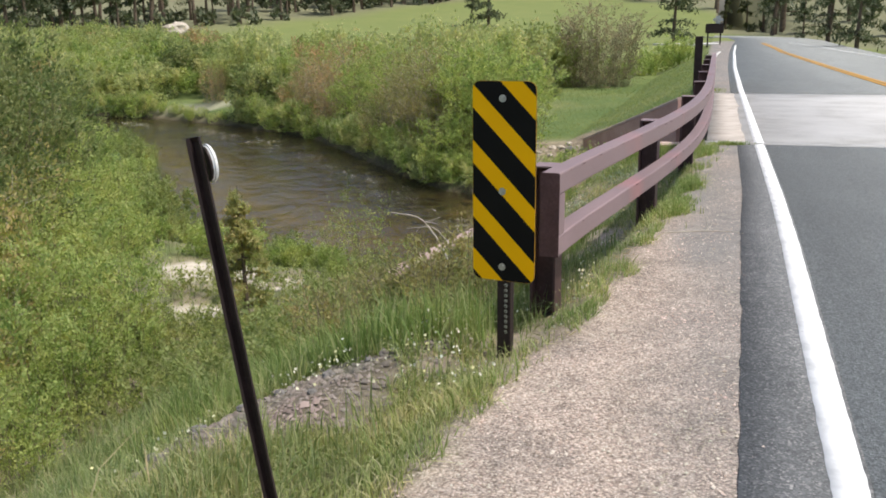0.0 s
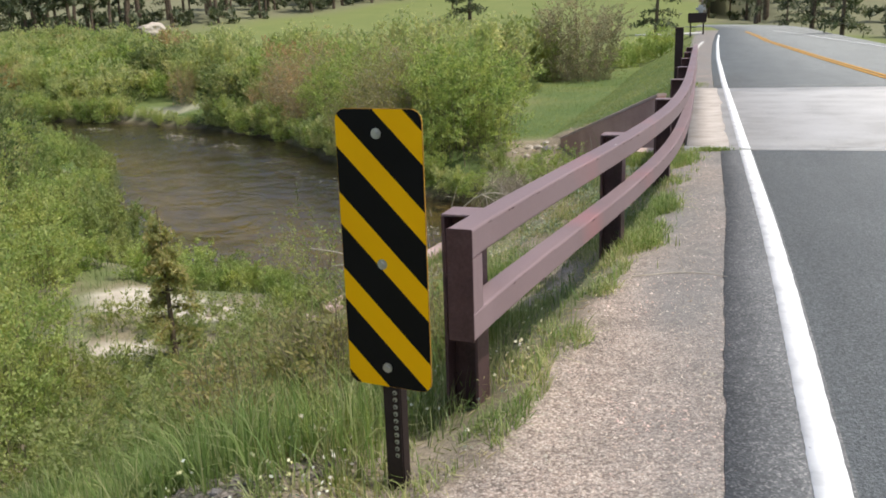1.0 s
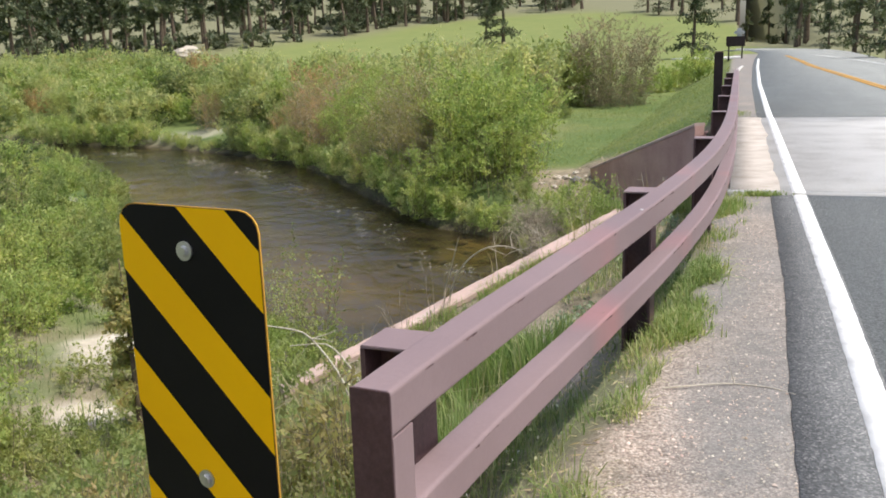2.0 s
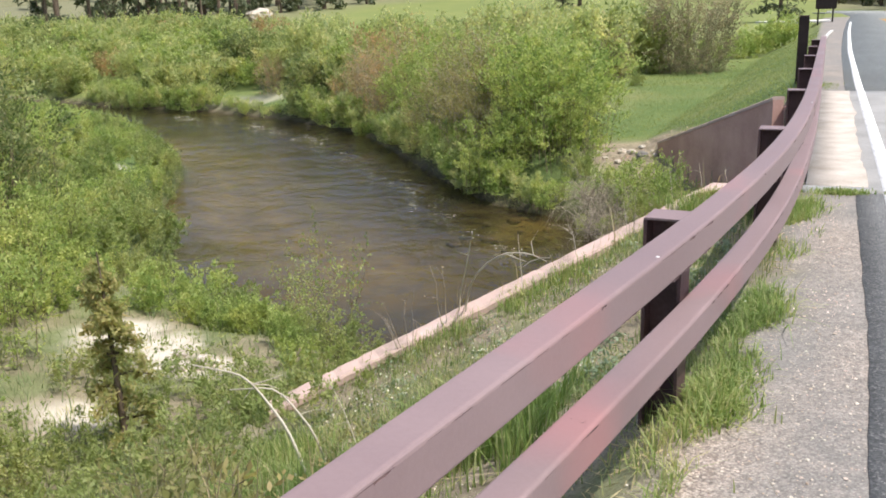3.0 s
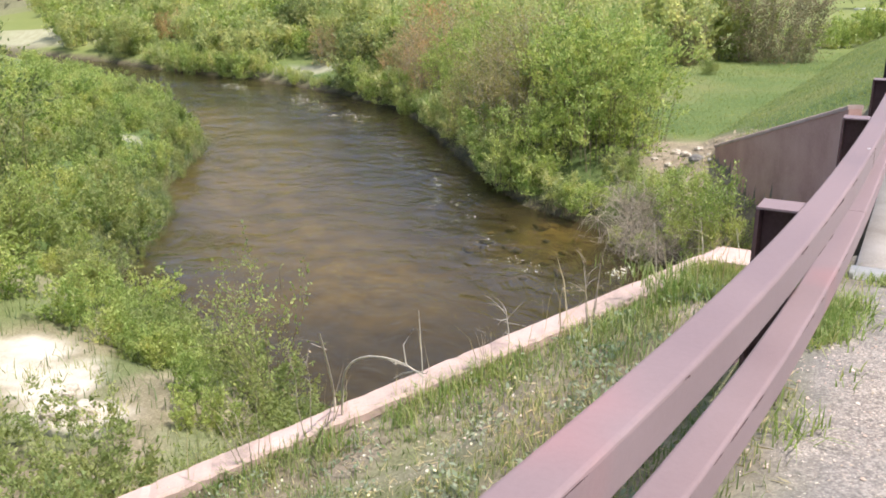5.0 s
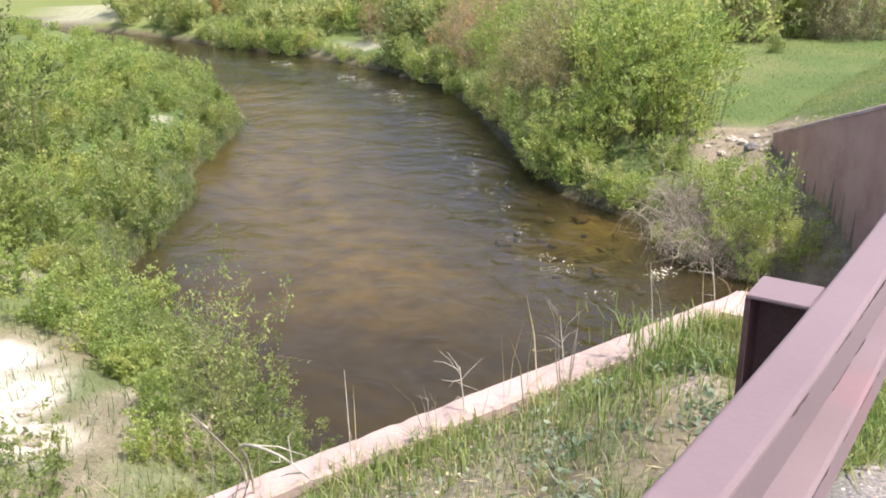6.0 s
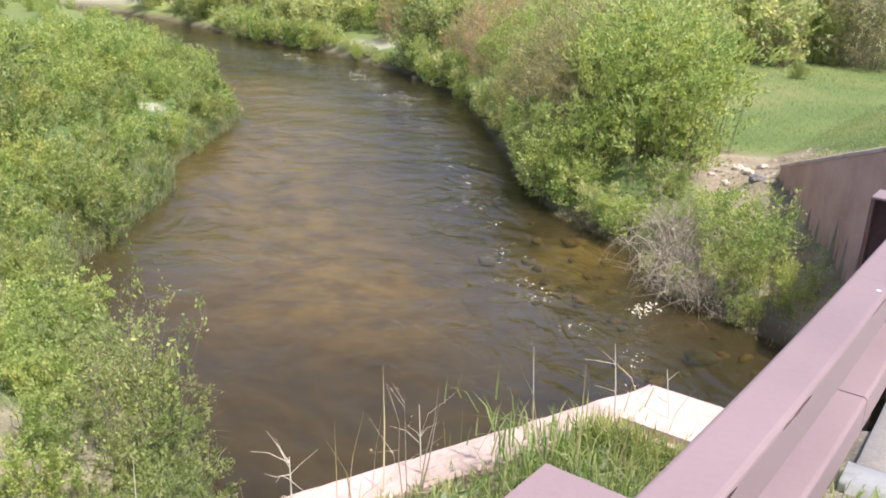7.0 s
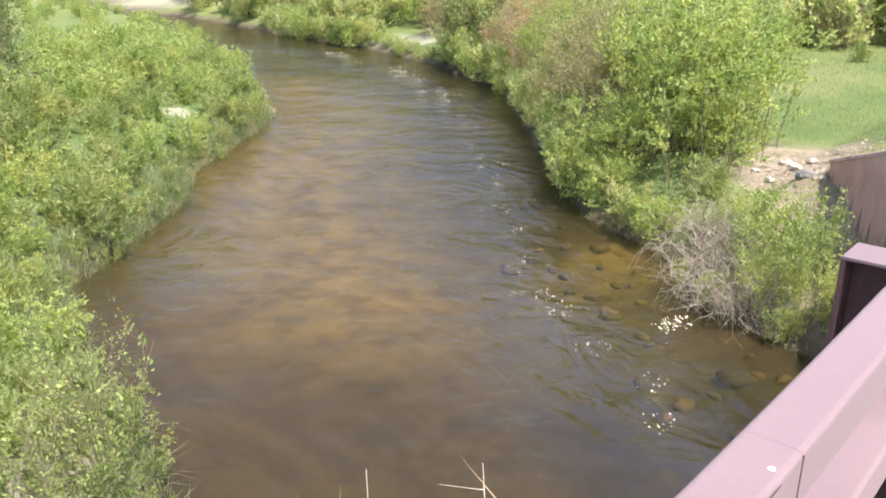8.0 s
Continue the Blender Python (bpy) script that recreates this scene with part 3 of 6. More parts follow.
def gravel_amount(x, y):
    edge = np.interp(y, GRAVEL_Y, GRAVEL_X)
    g = smooth(-0.22, 0.06, x - edge + 0.09 * wavy(x * 5, y * 5, 1))
    u, v = (x + 1.24) * 0.6 + (y - 2.85) * 0.8, (x + 1.24) * 0.8 - (y - 2.85) * 0.6
    patch = 1.3 - np.hypot(u / 0.64, v / 0.48) + 0.35 * wavy(x * 5, y * 5, 2) + 0.3 * wavy(x * 11, y * 11, 5)
    patch = np.maximum(patch, 0.75 - np.hypot((x + 1.0) / 0.5, (y - 8.85) / 0.4) + 0.35 * wavy(x * 6, y * 6, 3))
    patch = np.maximum(patch, 0.55 * smooth(0.15, 0.6, wavy(x * 1.7, y * 1.7, 15) + 0.3 * wavy(x * 9, y * 9, 2)) * smooth(5.2, 6.2, y) * (x < -0.2) * (x > -3.2) * (y < 11))
    patch = np.maximum(patch, 1.0 - np.hypot((x + 3.55) / 1.2, (y - 23.8) / 1.0) + 0.35 * wavy(x * 5, y * 5, 3))
    base = 1.0 - np.hypot((x + 0.28) / 0.34, (y - 3.4) / 0.55) + 0.3 * wavy(x * 6, y * 6, 6)
    return np.clip(np.maximum(np.maximum(g, np.clip(patch * 2, 0, 1)), np.clip(0.8 * base, 0, 0.5)), 0, 1)


def near_line(x, y, line):
    """Metres to a line through points."""
    line, gap = np.array(line), np.full(x.shape, 1e9)
    for a, b2 in zip(line, line[1:]):
        e = b2 - a
        tt = np.clip(((x - a[0]) * e[0] + (y - a[1]) * e[1]) / (e @ e), 0, 1)
        gap = np.minimum(gap, np.hypot(x - a[0] - tt * e[0], y - a[1] - tt * e[1]))
    return gap


SHOAL = [(-22.5, 30.0), (-19.0, 27.5), (-16.2, 25.0), (-12.8, 21.2), (-9.6, 18.6), (-7.4, 17.3)]
GD = stream_distance(GX, GY)
BEARING, AWAY = np.degrees(np.arctan2(-GX, GY)), np.hypot(GX, GY)
WOOD_AT = [-40, -12, -4, 0, 4, 9, 14, 23, 31, 38, 45, 90]
WOOD_FAR = [60, 70, 95, 130, 150, 165, 162, 132, 113, 96, 85, 76]
WOODS = smooth(-6, 6, AWAY - np.interp(BEARING, WOOD_AT, WOOD_FAR) + 4 * wavy(GX * 0.2, GY * 0.2, 5))
layers = {
    "bed": smooth(0.3, 0.0, GD) * (GZ < WATER_Z + 0.25),
    "sand": sand_amount(GX, GY),
    "mud": 0.6 * smooth(0.4, 0.1, GD + 0.12 * wavy(GX * 3, GY * 3, 5)) * smooth(-0.25, -0.05, GD) * (GX > -30) + np.where((GX < -0.35) & (GY < 4.6) & (GY > 1.5), 0.5 * gravel_amount(GX, GY), 0),
    "woods": 0.85 * WOODS,
    "shoal": np.clip(np.exp(-(near_line(GX, GY, SHOAL) / 2.3) ** 2) + 0.8 * np.exp(-(np.hypot(GX + 5.0, GY - 20.2) / 0.9) ** 2), 0, 1),
    # where the ground colour takes on painted haze
    "distance": smooth(36, 60, AWAY),
    "gravel": np.where((GX < 7.2) & (GY < 75), gravel_amount(GX, GY) * np.where(GX < -0.5, 0.35, 1), 0),
    "worn": np.maximum(smooth(0.2, 0.55, GX + 0.04 * (GY - 3) + 0.08 * wavy(GX * 4, GY * 2, 3)) * np.interp(GY, [2.5, 5.0], [0.55, 1.0]) * (0.8 + 0.35 * wavy(GX * 3, GY * 1.5, 12)), 0.45 * smooth(-0.8, -0.95, GX) * (GY < 6)),
    "lawn": np.clip(smooth(8, 24, np.hypot(GX, GY)) + 0.55 * smooth(-0.2, 0.5, wavy(GX * 2, GY * 2, 8)) + np.where(GY > 20, 0.4, 0), 0, 1) * smooth(0.0, 0.3, GD) * (1 - 0.1 * WOODS) * smooth(0.7, 1.5, np.hypot(GX + 3.7, (GY - 24.0) * 0.8) + 0.3 * wavy(GX * 3, GY * 3, 1)) * np.where((GY > 17) & (GX > -3.2) & (GX < 0.3) & (GY < 25), smooth(0.3, 0.9, GX + 0.1 + (GY - 18.1) * 0.54 + 0.2 * wavy(GX * 4, GY * 4, 2)), 1)}
for key, value in layers.items():
    at = ground_mesh.attributes.new(key, "FLOAT", "POINT")
    at.data.foreach_set("value", np.asarray(value, np.float32).ravel())
ground = tagged(part("ground", ground_mesh, GROUND, smooth=True), "grassy roadside bank and meadow with gravel and sand", "ground", kind="structure")

# ---- water ----
wx, wy = spread(-60, 1.5, -20, 0.4, 16, 2, 30), spread(8, 0.4, 30, 1.0, 42)
WX, WY = np.meshgrid(wx, wy, indexing="ij")
keep = stream_distance(WX, WY) < 1.2
qi, qj = np.meshgrid(np.arange(len(wx) - 1), np.arange(len(wy) - 1), indexing="ij")
ok = keep[:-1, :-1] | keep[1:, :-1] | keep[:-1, 1:] | keep[1:, 1:]
q = (qi * len(wy) + qj)[ok]
GLINT_LINE = [(-27.0, 35.6), (-20.1, 32.6), (-15.6, 29.8), (-11.4, 25.6), (-8.0, 21.6), (-5.9, 19.1), (-4.2, 17.7), (-3.0, 16.9), (-1.9, 16.0), (0.5, 14.3)]
gap = near_line(WX, WY, GLINT_LINE)
WZ = WATER_Z + 0.012 * wavy(WX * 1.5, WY * 1.5, 9)
water_mesh = np_mesh("water", np.stack([WX, WY, WZ], -1).reshape(-1, 3), np.stack([q, q + len(wy), q + len(wy) + 1, q + 1], -1))
at = water_mesh.attributes.new("riffle", "FLOAT", "POINT")
at.data.foreach_set("value", np.clip(np.exp(-(gap / 1.25) ** 2) * (0.75 + 0.4 * wavy(WX * 1.2, WY * 1.2, 3)) + np.exp(-(np.hypot(WX + 9.0, WY - 15.3) / 1.3) ** 2) + 0.22 * smooth(0.1, 0.7, wavy(WX * 0.35, WY * 0.35, 6)), 0, 1.2).astype(np.float32).ravel())
water = tagged(part("water", water_mesh, WATER, smooth=True),
               "shallow brown stream running over a gravel bed", "stream", kind="structure")


# ---- road ----
ROAD_Y = np.array([-30, -6, 2.2, 3.6, 5.5, 7, 20, 30, 45, 60, 75, 90, 105, 130.0])
ROAD_SHIFT = np.array([-2.4, -0.45, -0.075, -0.05, -0.015, 0.0, 0.0, 0.05, 0.27, 0.6, 1.1, 0.6, -4, -24.0])


def painted_line(ys, z, label):
    """A thin painted line with slightly ragged sides."""
    g = np.random.default_rng(int(100 + ys[0]))
    n = len(ys)
    left, right = 0.995 + g.normal(0, 0.0014, n), 1.107 + g.normal(0, 0.0014, n)
    sh = np.interp(ys, ROAD_Y, ROAD_SHIFT)
    rows = [np.stack([x + sh, ys, np.full(n, h)], 1) for x, h in ((left, z), (right, z), (right, z - 0.001), (left, z - 0.001))]
    i, j = np.meshgrid(np.arange(n - 1), np.arange(4), indexing="ij")
    a, b2 = 4 * i + j, 4 * i + (j + 1) % 4
    quads = np.concatenate([np.stack([a, b2, b2 + 4, a + 4], -1).reshape(-1, 4), [[3, 2, 1, 0]], [[4 * n - 4, 4 * n - 3, 4 * n - 2, 4 * n - 1]]])
    tagged(part("road_line", np_mesh("road_line", np.stack(rows, 1).reshape(-1, 3), quads), LINE), label, "road marking", kind="structure")


def road_strip(name, x0, x1, ys, z, mat, thick=0.06, label="", parent=None):
    """A flat strip along the road, its sides at x0 and x1."""
    sh = np.interp(ys, ROAD_Y, ROAD_SHIFT)
    v, n = [], len(ys)
    for x, dz in ((x0, 0), (x1, 0), (x1, -thick), (x0, -thick)):
        v.append(np.stack([x + sh, ys, np.full(n, z + dz)], 1))
    v = np.stack(v, 1).reshape(-1, 3)
    i, j = np.meshgrid(np.arange(n - 1), np.arange(4), indexing="ij")
    a, b2 = 4 * i + j, 4 * i + (j + 1) % 4
    quads = np.concatenate([np.stack([a, b2, b2 + 4, a + 4], -1).reshape(-1, 4), [[3, 2, 1, 0]], [[4 * n - 4, 4 * n - 3, 4 * n - 2, 4 * n - 1]]])
    return part(name, np_mesh(name, v, quads), mat, parent, label)


ys_near, ys_far = np.concatenate([np.linspace(-30, 0, 16), np.linspace(0.3, 10.48, 36)]), np.concatenate([np.linspace(18.45, 60, 40), np.linspace(62, 130, 30)])
tagged(road_strip("road", 1.12, 7.2, ys_near, 0.0, ASPHALT), "grey asphalt road before the bridge", "road", kind="structure")
tagged(road_strip("road", 0.84, 7.2, ys_far, 0.0, ASPHALT), "grey asphalt road beyond the bridge", "road", kind="structure")
ys_edge = np.concatenate([np.linspace(-30, 0, 30), np.arange(0.05, 10.48, 0.05), [10.48]])
ragged = np.interp(ys_edge, [2.1, 3.6, 5.6, 7.5, 10.5], [0.727, 0.742, 0.748, 0.788, 0.81]) + np.convolve(np.random.default_rng(3).normal(0, 0.005, len(ys_edge) + 2), (0.25, 0.5, 0.25), "valid")
tagged(road_strip("road_edge", ragged, 1.12, ys_edge, 0.0, ASPHALT_EDGE), "dark sealed strip along the edge of the asphalt", "road edge", kind="structure")
tagged(road_strip("bridge_deck", 0.46, 7.9, np.linspace(10.5, 18.43, 10), 0.006, CONCRETE, 0.45), "pale concrete slab of the bridge", "bridge deck", kind="structure")
tagged(road_strip("slab_edge", 0.44, 7.9, np.linspace(10.51, 10.64, 3), 0.011, PALE_CONCRETE, 0.05), "pale worn edge of the bridge slab", "slab edge", kind="structure")
ys_dust = np.linspace(10.645, 18.42, 90)
tagged(road_strip("slab_shoulder", 0.462, 0.9 + np.convolve(np.random.default_rng(5).normal(0, 0.03, 94), np.ones(5) / 5, "valid"), ys_dust, 0.0102, DUSTY_CONCRETE, 0.004), "tan gravel dust caked along the slab's edge", "slab edge", kind="structure")
for a, b2, step, z in ((-30, 0, 0.5, 0.0018), (0, 10.495, 0.045, 0.0018), (10.645, 18.42, 0.04, 0.0078), (18.46, 60, 0.2, 0.0018)):
    painted_line(np.arange(a, b2 + 1e-6, step), z, "white painted line along the road's edge")
painted_line(np.linspace(10.505, 10.642, 5), 0.0128, "white painted line over the slab's edge")
ys = np.concatenate([np.linspace(-30, 15, 40), np.linspace(16, 66, 60)])
middle = np.interp(ys, [0, 17, 21, 28, 36, 45, 52, 70], [4.6, 4.45, 4.22, 3.98, 3.78, 3.55, 3.6, 3.5]) - np.interp(ys, ROAD_Y, ROAD_SHIFT)
for x in (-0.13, 0.03):
    tagged(road_strip("road_line", middle + x, middle + x + 0.1, ys, 0.0105, YELLOW_LINE, 0.002), "yellow centre line of the road", "road marking", kind="structure")
side = np.interp(ys, [0, 28, 38, 46, 54, 63, 71], [6.95, 6.9, 6.75, 6.35, 6.1, 5.5, 4.7]) - np.interp(ys, ROAD_Y, ROAD_SHIFT)
tagged(road_strip("road_line", side, side + 0.1, ys, 0.0105, LINE, 0.002), "white line along the road's other edge", "road marking", kind="structure")


# ---- bridge walls ----
def wing(name, a, b2, za, zb, foot, mat, cap, label):
    """A retaining wall from a (top za) to b2 (top zb) with a paler top."""
    e = thing(name, (*a, 0), label, "retaining wall")
    way = (b2 - a) / np.linalg.norm(b2 - a)
    length, t = np.linalg.norm(b2 - a), 0.085
    out = np.array((-way[1], way[0]))
    bm = bmesh.new()
    rows = []
    for k in range(9):
        s = k / 8
        p, z = way * length * s, za + (zb - za) * s
        rows.append([bm.verts.new((*(p + out * w), h)) for w, h in ((-t, foot), (t, foot), (t, z - 0.05), (-t, z - 0.05))])
    for r0, r1 in zip(rows, rows[1:]):
        for j in range(4):
            bm.faces.new((r0[j], r0[(j + 1) % 4], r1[(j + 1) % 4], r1[j]))
    bm.faces.new(rows[0][::-1])
    bm.faces.new(rows[-1])
    bmesh.ops.recalc_face_normals(bm, faces=bm.faces)
    part("wall", bm, mat, e)
    bm = bmesh.new()
    rows = []
    jag = np.random.default_rng(int(abs(zb) * 1000))
    for k in range(81):
        s = k / 80
        p, z = way * (length + 0.03) * s, za + (zb - za) * s + jag.normal(0, 0.0025)
        w, chip = t + 0.012 + jag.normal(0, 0.0016), abs(jag.normal(0, 0.0035))
        rows.append([bm.verts.new((*(p + out * o), h)) for o, h in ((-w, z - 0.06), (w, z - 0.06), (w, z - 0.012 - chip), (w - 0.012 - chip, z), (-w + 0.012 + chip * 0.7, z), (-w, z - 0.012 - chip * 0.7))])
    for r0, r1 in zip(rows, rows[1:]):
        for j in range(6):
            bm.faces.new((r0[j], r0[(j + 1) % 6], r1[(j + 1) % 6], r1[j]))
    bm.faces.new(rows[0][::-1])
    bm.faces.new(rows[-1])
    bmesh.ops.recalc_face_normals(bm, faces=bm.faces)
    part("coping", bm, cap, e, "worn pinkish concrete top")
    return e


wing("wing_wall", WING_A, WING_B, -0.04, -1.38, -3.7, RED_WALL, PINK_CONCRETE, "sloping concrete wing wall with worn pink top edge")
wing("wing_wall", FAR_A, FAR_B, -0.05, -1.5, -3.7, RED_WALL, PINK_CONCRETE, "sloping red-brown wing wall beyond the stream")
for name, y, lab in (("abutment", 10.61, "red-brown bridge abutment beside the stream"), ("abutment", 18.19, "red-brown far abutment of the bridge")):
    tagged(part(name, box(8.1, 0.3, 3.6, (4.03, y, -2.01), 0.01), RED_WALL, None), lab, "abutment", kind="structure")
tagged(part("abutment_cap", box(0.76, 0.36, 0.13, (0.1, 10.66, -0.099), 0.03), PINK_CONCRETE), "pink concrete ledge at the bridge corner", "ledge", kind="structure")

# ---- guardrail ----
RAIL_Y = np.array([3.76, 4.12, 5.0, 5.9, 6.54, 7.8, 8.97, 10.2, 11.4, 13.9, 24.0])
RAIL_X = np.array([-0.243, -0.199, -0.058, 0.085, 0.180, 0.325, 0.398, 0.435, 0.451, 0.46, 0.46])


def rail_x(y):
    """The rail's middle, as a smooth curve."""
    y = np.asarray(y, float)
    return sum(np.interp(y + o, RAIL_Y, RAIL_X) for o in (-0.5, -0.25, 0, 0.25, 0.5)) / 5 - np.where(y < 4.2, 0.015 * (4.2 - y) / 0.46, 0)


RAIL_TOPS = (0.689, 0.375)
guard = thing("guardrail", (0, 0, 0), "brown painted steel guardrail with two box rails", "guardrail")
for a, b2, top in ((3.76, 10.3, 0), (10.3004, 22.5, 0), (3.76, 10.3, 1), (10.306, 22.5, 1)):
    yy = np.linspace(a, b2, int((b2 - a) / 0.2) + 2)
    part("rail", sweep(np.stack([rail_x(yy), yy, np.full(len(yy), RAIL_TOPS[top])], 1), rounded(0.1, 0.11, 0.011)), RAIL, guard)
part("end_plate", box(0.0996, 0.095, 0.2036, (float(rail_x(3.81)), 3.81, 0.477), 0.001, Matrix.Rotation(radians(-7), 4, "Z")), RAIL, guard)
# thin added sheet: the end face's shade as a darker brown
part("end_cap", box(0.099, 0.004, 0.423, (float(rail_x(3.76)), 3.7565, 0.477), 0.001, Matrix.Rotation(radians(-7), 4, "Z")), POST, guard, "rail end face, its shade put in as darker brown")

part("seam", box(0.003, 0.005, 0.094, (float(rail_x(10.3)) + 0.0497, 10.3002, RAIL_TOPS[0] - 0.054)), POST, guard, "dark seam between two rail lengths")
for y, top, dx, size in ((5.91, 0, 0.035, 0.006), (10.22, 0, 0.03, 0.006)):
    part("paint_fleck", disc(size, 0.002, (float(rail_x(y)) + dx, y, RAIL_TOPS[top] + 0.0006), "Z", 7), LINE, guard, "small white paint fleck")


def scrape(y, top, gen):
    """One bare scraped spot on the front edge of a rail, a hair proud of the paint."""
    span, drop = gen.uniform(0.02, 0.16), gen.uniform(0.002, 0.011)
    z0 = top - (0.0095 if gen.uniform() < 0.7 else 0.1)
    ring = [(y + span * u, z0 - drop * w * gen.uniform(0.6, 1.2)) for u, w in ((0, 0.3), (0.2, 0), (0.8, 0.05), (1, 0.4), (0.75, 1), (0.5, 0.6), (0.3, 1))]
    v = [(float(rail_x(p)) + x, p, z) for x in (0.0506, 0.048) for p, z in ring]
    side = np.array([(k, (k + 1) % 7, 7 + (k + 1) % 7, 7 + k) for k in range(7)])
    part("scrape", np_mesh("scrape", np.array(v), np.arange(7)[None], side), POST, guard, "scraped bare spot")


wear = np.random.default_rng(77)
for top in RAIL_TOPS:
    for y in wear.uniform(3.9, 10.2, 36):
        scrape(y, top, wear)


def guard_post(y):
    """An open steel post with a cap plate, behind the rails."""
    bm = bmesh.new()
    w, dpt, t, h = 0.14, 0.15, 0.012, 1.05
    for sx, sy, x0, y0 in ((t, dpt, -w / 2 + t / 2, 0), (t, dpt, w / 2 - t / 2, 0), (w - 2 * t, t, 0, dpt / 2 - 0.05)):
        bmesh.ops.create_cube(bm, size=1, matrix=Matrix.Translation((x0, y0, -h / 2 - 0.008)) @ Matrix.Diagonal((sx, sy, h, 1)))
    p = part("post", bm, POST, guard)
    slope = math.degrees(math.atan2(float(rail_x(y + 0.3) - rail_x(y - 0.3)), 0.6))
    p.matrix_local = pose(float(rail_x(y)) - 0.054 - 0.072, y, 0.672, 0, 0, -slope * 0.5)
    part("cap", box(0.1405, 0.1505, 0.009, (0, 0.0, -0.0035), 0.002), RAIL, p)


for y in (4.13, 6.54, 8.97, 11.41, 13.85, 16.29, 18.73, 21.17):
    guard_post(y)

# ---- marker sign ----
SIGN_W, SIGN_H = 0.305, 0.914


def sign_sheet(inset, y, cut=None):
    """The sign's face with rounded corners at depth y; cut: keep the band between two slanting lines."""
    bm = bmesh.new()
    w, h, r = SIGN_W / 2 - inset, SIGN_H / 2 - inset, 0.038 - inset
    pts = []
    for cx, cz, a0 in ((w - r, h - r, 0), (-w + r, h - r, 90), (-w + r, -h + r, 180), (w - r, -h + r, 270)):
        pts += [(cx + r * math.cos(radians(a0 + a)), cz + r * math.sin(radians(a0 + a))) for a in (0, 22.5, 45, 67.5, 90)]
    bm.faces.new([bm.verts.new((x, y, z)) for x, z in pts])
    if cut:
        n = Vector((1, 0, 1)).normalized()  # bands fall to the right
        for v0, flip in ((cut[0], 1), (cut[1], -1)):
            co = Vector((-SIGN_W / 2, y, SIGN_H / 2 - v0))
            bmesh.ops.bisect_plane(bm, geom=bm.verts[:] + bm.edges[:] + bm.faces[:], plane_co=co, plane_no=n * flip, clear_outer=True)
    return bm


sign = thing("marker_sign", (-0.379, 3.362, 0.698), "yellow and black striped bridge marker sign on a perforated steel post", "road sign", turn=-9)
bm = sign_sheet(0, 0.0)
ret = bmesh.ops.extrude_face_region(bm, geom=bm.faces[:])
bmesh.ops.translate(bm, verts=[v for v in ret["geom"] if isinstance(v, bmesh.types.BMVert)], vec=(0, 0.003, 0))
bmesh.ops.recalc_face_normals(bm, faces=bm.faces)
plate = part("plate", bm, YELLOW_LINE, sign)
part("black_face", sign_sheet(0.0015, -0.0012), SIGN_BLACK, plate)
for k in range(5):
    v0 = -0.238 + 0.25 * k
    part("stripe", sign_sheet(0.0015, -0.0024, (v0, v0 + 0.104)), SIGN_YELLOW, plate)
for z in (0.381, -0.036, -0.389):
    b = part("bolt", disc(0.011, 0.008, (-0.006, -0.006, z), "Y", 6, 0.002), STEEL, sign)
    part("washer", disc(0.017, 0.003, (-0.006, -0.0035, z), "Y", 14), STEEL, b)
post = part("post", box(0.066, 0.05, 1.5, (0.0, 0.029, -0.36), 0.004), DARK_STEEL, sign, "dark perforated square steel post")
for k in range(10):
    rim = part("hole_rim", disc(0.0085, 0.002, (0.012, 0.0038, -0.478 - 0.0254 * k), "Y", 10), STEEL, post, "bare steel rim of a hole")
    part("hole", disc(0.0035, 0.0012, (0.0105, 0.0024, -0.4795 - 0.0254 * k), "Y", 8), HOLE, rim)

# ---- leaning delineator ----
foot, tip = Vector((-0.41, 1.29, -0.3)), Vector((-0.632, 1.285, 1.15))
delin = new("delineator")
axis = (tip - foot).normalized()
delin.matrix_world = Matrix.Translation(foot) @ Vector((0, 0, 1)).rotation_difference(axis).to_matrix().to_4x4()
tagged(delin, "leaning dark steel delineator post, its round white reflector turned away", "delineator")
length = (tip - foot).length
bm = bmesh.new()
prof = [(-0.018, 0.0), (-0.011, 0.003), (-0.008, 0.016), (0.008, 0.016), (0.011, 0.003), (0.018, 0.0), (0.018, 0.004), (0.013, 0.007), (0.01, 0.02), (-0.01, 0.02), (-0.013, 0.007), (-0.018, 0.004)]
lo = [bm.verts.new((x, y, 0)) for x, y in prof]
hi = [bm.verts.new((x, y, length - (0.012 if abs(x) < 0.01 else 0.0) - 0.02 * (x > 0.014))) for x, y in prof]
for k in range(12):
    bm.faces.new((lo[k], lo[(k + 1) % 12], hi[(k + 1) % 12], hi[k]))
bm.faces.new(hi)
bm.faces.new(lo[::-1])
bmesh.ops.recalc_face_normals(bm, faces=bm.faces)
part("post", bm, DARK_STEEL, delin)
ref = part("reflector", disc(0.046, 0.012, (0, 0, 0), "Z", 24, 0.004), LINE, delin, "round white plastic reflector")
ref.matrix_local = Matrix.Translation((0.006, 0.04, length - 0.066)) @ pose(0, 0, 0, 90, 0, 141)
part("backing", disc(0.042, 0.006, (0, 0, -0.0085), "Z", 24, 0.001), DARK_STEEL, ref, "dark back plate of the reflector")
part("rivet", disc(0.006, 0.02, (0, 0, 0), "Z", 8), STEEL, ref)

